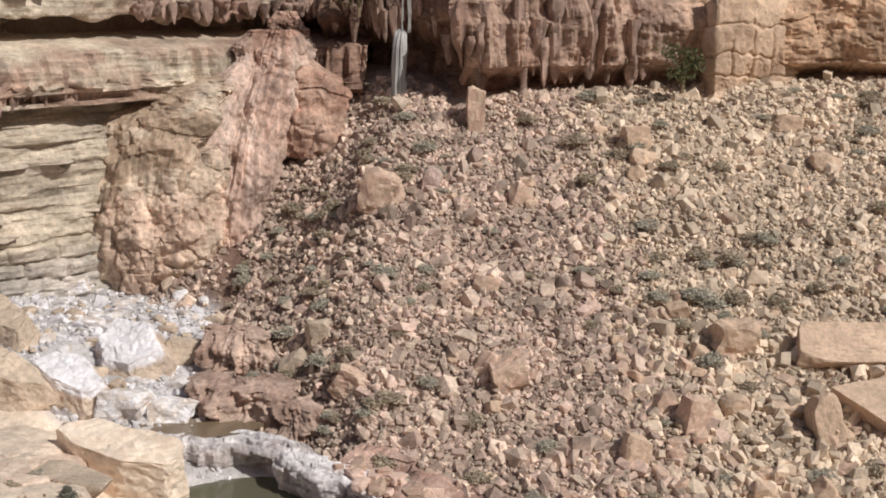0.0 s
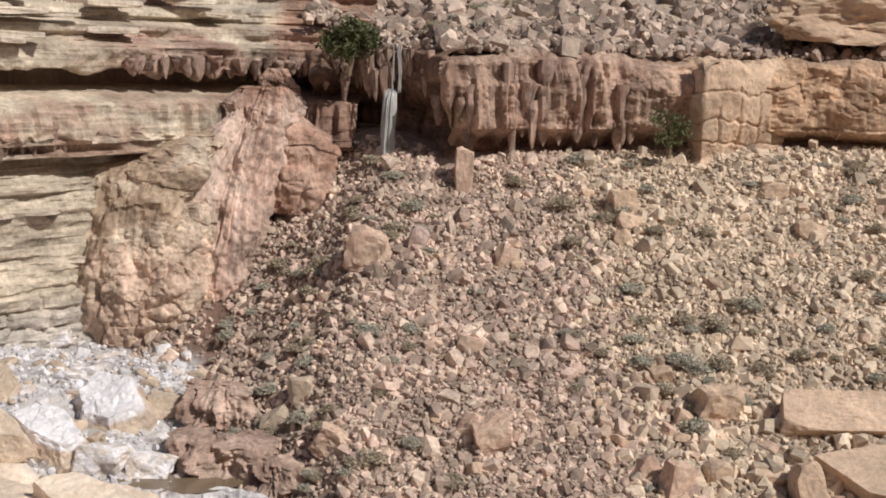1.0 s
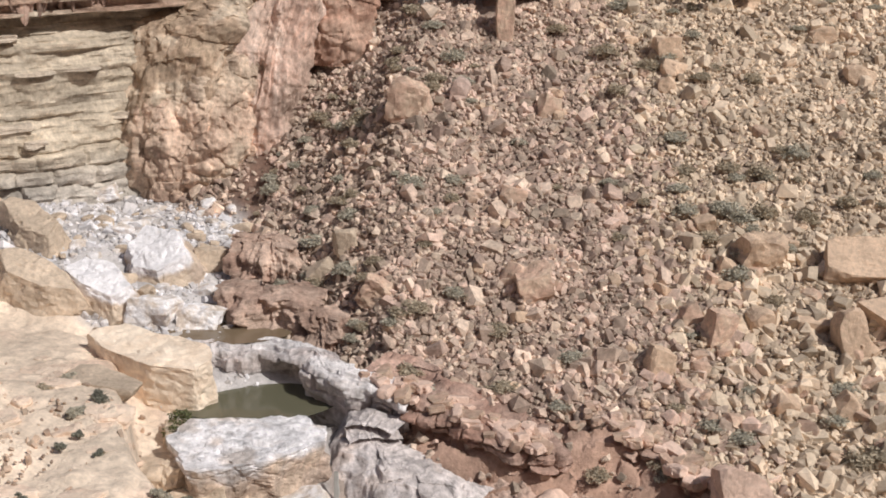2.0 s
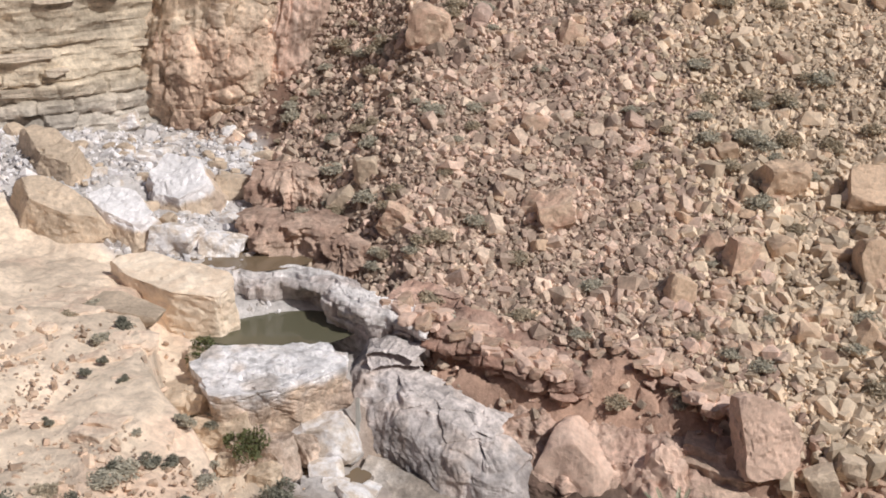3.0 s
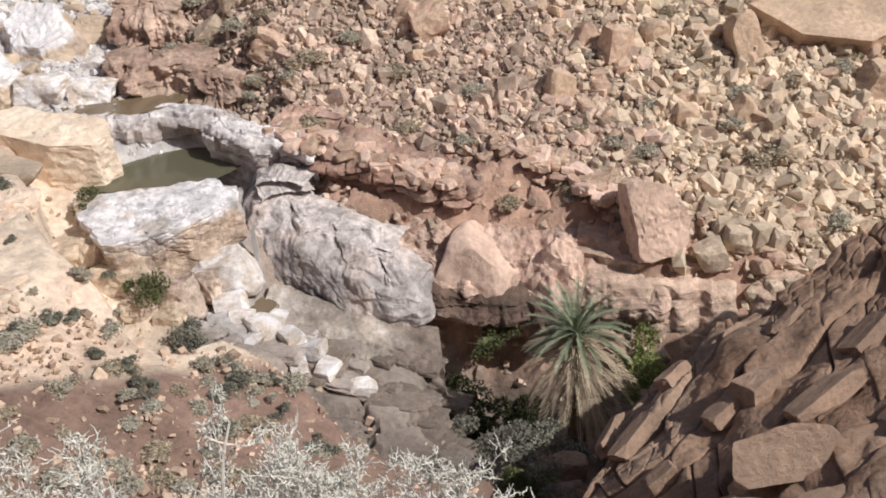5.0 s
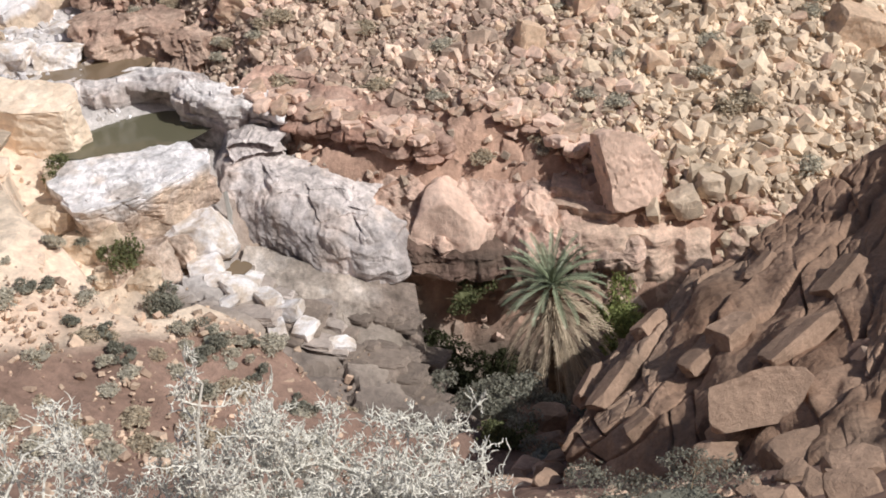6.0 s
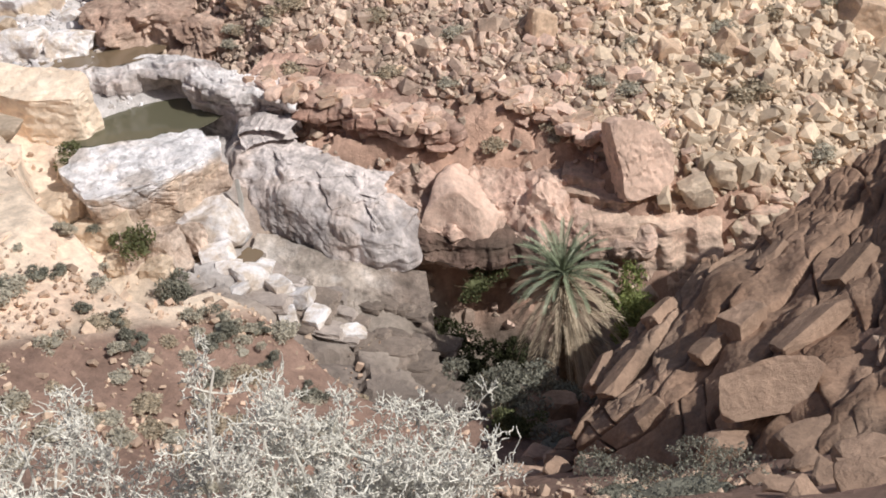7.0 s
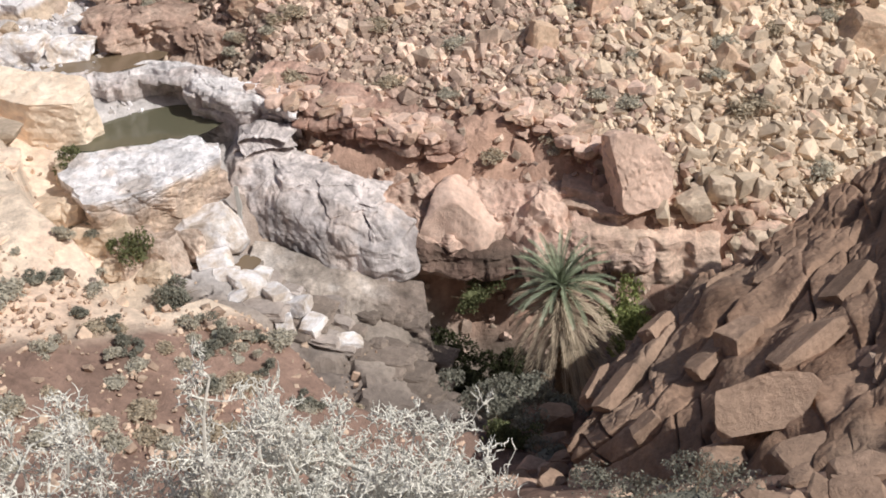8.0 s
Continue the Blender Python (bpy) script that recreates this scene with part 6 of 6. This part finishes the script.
d_, (zc_, w_, _, _) = along(bx, by)
keep = (d_ < -w_ * 0.6) & (rng.random(count) < step(-0.2, 0.5, fbm(bx * 0.25, by * 0.25, 0.2, 2, 195)) * 0.75 + 0.04)
bx, by = bx[keep], by[keep]
M_BANK = rock_mat("bank_stone", (0.66, 0.49, 0.33), 1.6, 0.6, 0.9, 0.25, "island", 0.35, second=(0.50, 0.34, 0.225))
scatter("bank_stones", bx, by, 0.11 * np.exp(rng.normal(0, 0.6, len(bx))) + 0.03, M_BANK, "scattered tan stones on the near bank", "stones", 12, 0.1, 0.6)
# single larger stones on the scree
shapes = [rock_data("stone", 400 + k, (1.0, 0.85, 0.75), (M_TALUS_BOULDER, M_ORANGE_BOULDER, M_TALUS_BOULDER)[k % 3], level=2, cuts=8, boxy=0.9, smooth=False) for k in range(12)]
rs = np.random.default_rng(21)
made = 0
while made < 240:
    x, y = rs.uniform(-8, 27), rs.uniform(40, 71)
    d, (zc, w, _, _) = along(np.array([x]), np.array([y]))
    if d[0] < w[0] + 2.2 or y > np.interp(x, CLIFF_X, CLIFF_Y) - 0.4 or abs(x) > 0.5 * y:
        continue
    if rs.random() > 0.25 + 0.75 * (x > 7) * (y < 56):
        continue
    s = rs.uniform(0.4, 0.8) * (1.15 if x > 8 and y < 54 else 1.0)
    ob = new("stone", shapes[made % 12])
    ob.matrix_world = pose(x, y, gz(x, y) + 0.18 * s, rs.uniform(-25, 25), rs.uniform(-25, 25), rs.uniform(0, 360)) @ Matrix.Diagonal((s * rs.uniform(0.8, 1.3), s, s * rs.uniform(0.7, 1.1), 1))
    tagged(ob, "angular pinkish tan stone lying on the scree", "stone", "larger stones on the scree")
    made += 1


# broken blocks along the edges of the ledges
rs = np.random.default_rng(860)
cap = [rock_data("ledge_block", 861 + k, (1.0, 0.8, 0.6), M_TALUS_BOULDER if k % 2 else M_DOME, level=3, cuts=5, boxy=1.1, rough=0.05) for k in range(8)]
for line, rise, count in (([(-4.4, 46.5, 5.2), (-0.2, 44.5, 4.2), (2.8, 43.4, 3.5)], 2.12, 70), ([(4.6, 45.5, 4.3), (6.6, 44.2, 3.6), (9.0, 42.5, 2.6)], 2.02, 44)):
    L = np.array(line)
    for k in range(count):
        u = rs.uniform(0, len(L) - 1)
        p = L[int(u)] + (L[min(int(u) + 1, len(L) - 1)] - L[int(u)]) * (u - int(u))
        back = rs.uniform(-0.35, 1.1)
        size = rs.uniform(0.35, 0.8)
        ob = new("ledge_block", cap[k % 8])
        ob.matrix_world = pose(p[0] + 0.35 * back, p[1] + 0.85 * back, p[2] + rise + 0.12 * back - 0.12, rs.uniform(-14, 14), rs.uniform(-14, 14), rs.uniform(0, 360)) @ Matrix.Diagonal((size * 1.3, size, size, 1))
        tagged(ob, "broken pinkish block on the edge of a rock ledge", "stone", "blocks along the ledges")


# ---- slabs and dripstone of the cliffs ----
def cliff_pieces():
    rs = np.random.default_rng(700)
    left = bpy.data.objects["cliff_left"]
    stone = rock_mat("strata_slab_stone", (0.66, 0.55, 0.40), 1.4, 1.0, 0.9, 0.3, "object", 0.2, strata=0.5)
    drip = rock_mat("dripstone", (0.45, 0.30, 0.215), 1.6, 1.0, 0.9, 0.35, "object", 0.25, streaks=0.6)
    shapes = [rock_data("slab", 710 + k, (1, 1, 1), stone, level=3, cuts=4, boxy=1.2, rough=0.05) for k in range(8)]
    for k in range(55):
        x = rs.uniform(-33, -13)
        low = k < 22
        z = rs.uniform(11.5, 19.3) if low else rs.uniform(25.9, 28.8)
        y = np.interp(x, CLIFF_X, CLIFF_Y) + (0.1 if low else 1.2 + 1.25 * (z - 25.9))
        part("slab", shapes[k % 8], left, "", pose(x, y, z, rs.uniform(-3, 3), rs.uniform(-2, 2), 32 + rs.uniform(-12, 12)) @ Matrix.Diagonal((rs.uniform(1.2, 4.0), rs.uniform(0.9, 1.6), rs.uniform(0.18, 0.5), 1)))
    cones = []
    for k in range(6):
        n, m = 12, 9
        t = np.linspace(0, 1, n)
        th = np.linspace(0, 2 * np.pi, m, endpoint=False)
        r = (0.5 * np.sqrt(1 - t ** 3) * (0.75 + 0.25 * np.cos(t * 3)) + 0.03)[:, None] * (1 + 0.35 * vnoise(np.cos(th)[None] * 1.5 + k * 7, np.sin(th)[None] * 1.5, t[:, None] * 4, 720 + k))
        P = np.stack([r * np.cos(th), r * np.sin(th), np.broadcast_to(-t[:, None], r.shape)], -1).reshape(-1, 3)
        F = [(i * m + j, (i + 1) * m + j, (i + 1) * m + (j + 1) % m, i * m + (j + 1) % m) for i in range(n - 1) for j in range(m)]
        cones.append(mesh_data("dripstone", P, F, drip, None, True))
    for k in range(70):
        x = rs.uniform(-17.5, -5.2)
        y = np.interp(x, CLIFF_X, CLIFF_Y) + 1.15 + rs.uniform(-0.3, 0.5)
        part("dripstone", cones[k % 6], left, "", pose(x, y, 25.1 + rs.uniform(-0.15, 0.2), rs.uniform(-4, 4), rs.uniform(-4, 4), k * 50) @ Matrix.Diagonal((rs.uniform(0.35, 1.3), rs.uniform(0.35, 0.7), rs.uniform(0.35, 1.25), 1)))
    for k in range(40):
        x = rs.uniform(-26, -19)
        y = np.interp(x, CLIFF_X, CLIFF_Y) - 0.55 + rs.uniform(-0.2, 0.2)
        part("dripstone", cones[k % 6], left, "", pose(x, y, 21.4 + rs.uniform(-0.3, 0.4), 0, 0, k * 50) @ Matrix.Diagonal((rs.uniform(0.4, 0.9), rs.uniform(0.4, 0.6), rs.uniform(0.8, 1.7), 1)))
    right = bpy.data.objects["cliff_right"]
    for k in range(46):
        x = rs.choice([2.0, 4.4, 6.6, 8.5, 11.5]) + rs.normal(0, 0.7)
        y = np.interp(x, CLIFF_X, CLIFF_Y) + 0.40 + rs.uniform(-0.25, 0.35)
        part("dripstone", cones[k % 6], right, "", pose(x, y, rs.uniform(23.0, 25.6), rs.uniform(-3, 3), rs.uniform(-3, 3), k * 50) @ Matrix.Diagonal((rs.uniform(0.6, 1.5), rs.uniform(0.6, 1.0), rs.uniform(1.4, 3.8), 1)))
    alcove = bpy.data.objects["cliff_alcove"]
    for k in range(46):
        x = rs.uniform(-6.5, -0.2)
        y = np.interp(x, CLIFF_X, CLIFF_Y) + 0.5 + rs.uniform(-0.3, 0.4)
        part("dripstone", cones[k % 6], alcove, "", pose(x, y, rs.uniform(24.4, 26.0), rs.uniform(-3, 3), rs.uniform(-3, 3), k * 50) @ Matrix.Diagonal((rs.uniform(0.3, 0.8), rs.uniform(0.3, 0.7), rs.uniform(0.8, 2.2), 1)))


cliff_pieces()


def bank_slabs():
    """Low tan rock slabs that show through the soil of the near bank."""
    rs = np.random.default_rng(740)
    stone = rock_mat("bank_slab_stone", (0.84, 0.66, 0.47), 1.5, 1.0, 0.9, 0.2, "object", 0.12, second=(0.80, 0.59, 0.41))
    shapes = [rock_data("bank_slab", 750 + k, (1, 1, 1), stone, level=4, cuts=6, boxy=0.9, rough=0.09) for k in range(8)]
    made = 0
    while made < 18:
        x, y = rs.uniform(-19, -9), rs.uniform(33, 48)
        d, (zc, w, _, _) = along(np.array([x]), np.array([y]))
        if d[0] > -w[0] + 0.1 or y > bank_foot(x) - 3 or abs(x) > 0.42 * y:
            continue
        s = rs.uniform(0.5, 1.3)
        ob = new("bank_slab", shapes[made % 8])
        ob.matrix_world = pose(x, y, gz(x, y) - 0.1, rs.uniform(-8, 8), rs.uniform(-8, 8), rs.uniform(-40, 40)) @ Matrix.Diagonal((s * 1.5, s, 0.3 + 0.2 * s, 1))
        tagged(ob, "low tan rock slab half buried in the bank", "rock slab", "rock slabs of the near bank")
        made += 1


bank_slabs()


# ---- single whitened stones on the gravel ----
shapes = [rock_data("river_stone", 800 + k, (1.0, 0.8, 0.6), M_WHITE_BOULDER if k % 3 else M_TAN_BOULDER, level=2, cuts=6, boxy=0.6) for k in range(9)]
rs = np.random.default_rng(31)
made = 0
while made < 170:
    x, y = rs.uniform(-27, -9), rs.uniform(47, 69)
    d, (zc, w, _, _) = along(np.array([x]), np.array([y]))
    if abs(d[0]) > w[0] * 1.1 or y > np.interp(x, CLIFF_X, CLIFF_Y) - 0.5 or (abs(x + 9) < 3.6 and abs(y - 47) < 2.4):
        continue
    s = rs.uniform(0.3, 0.5) * rs.choice([1.0, 1.0, 1.6, 2.2])
    ob = new("river_stone", shapes[made % 9])
    ob.matrix_world = pose(x, y, gz(x, y) + 0.12 * s, rs.uniform(-15, 15), rs.uniform(-15, 15), rs.uniform(0, 360)) @ Matrix.Diagonal((s * rs.uniform(0.9, 1.5), s, s, 1))
    tagged(ob, "whitened river stone on the gravel bed", "stone", "larger stones on the gravel")
    made += 1
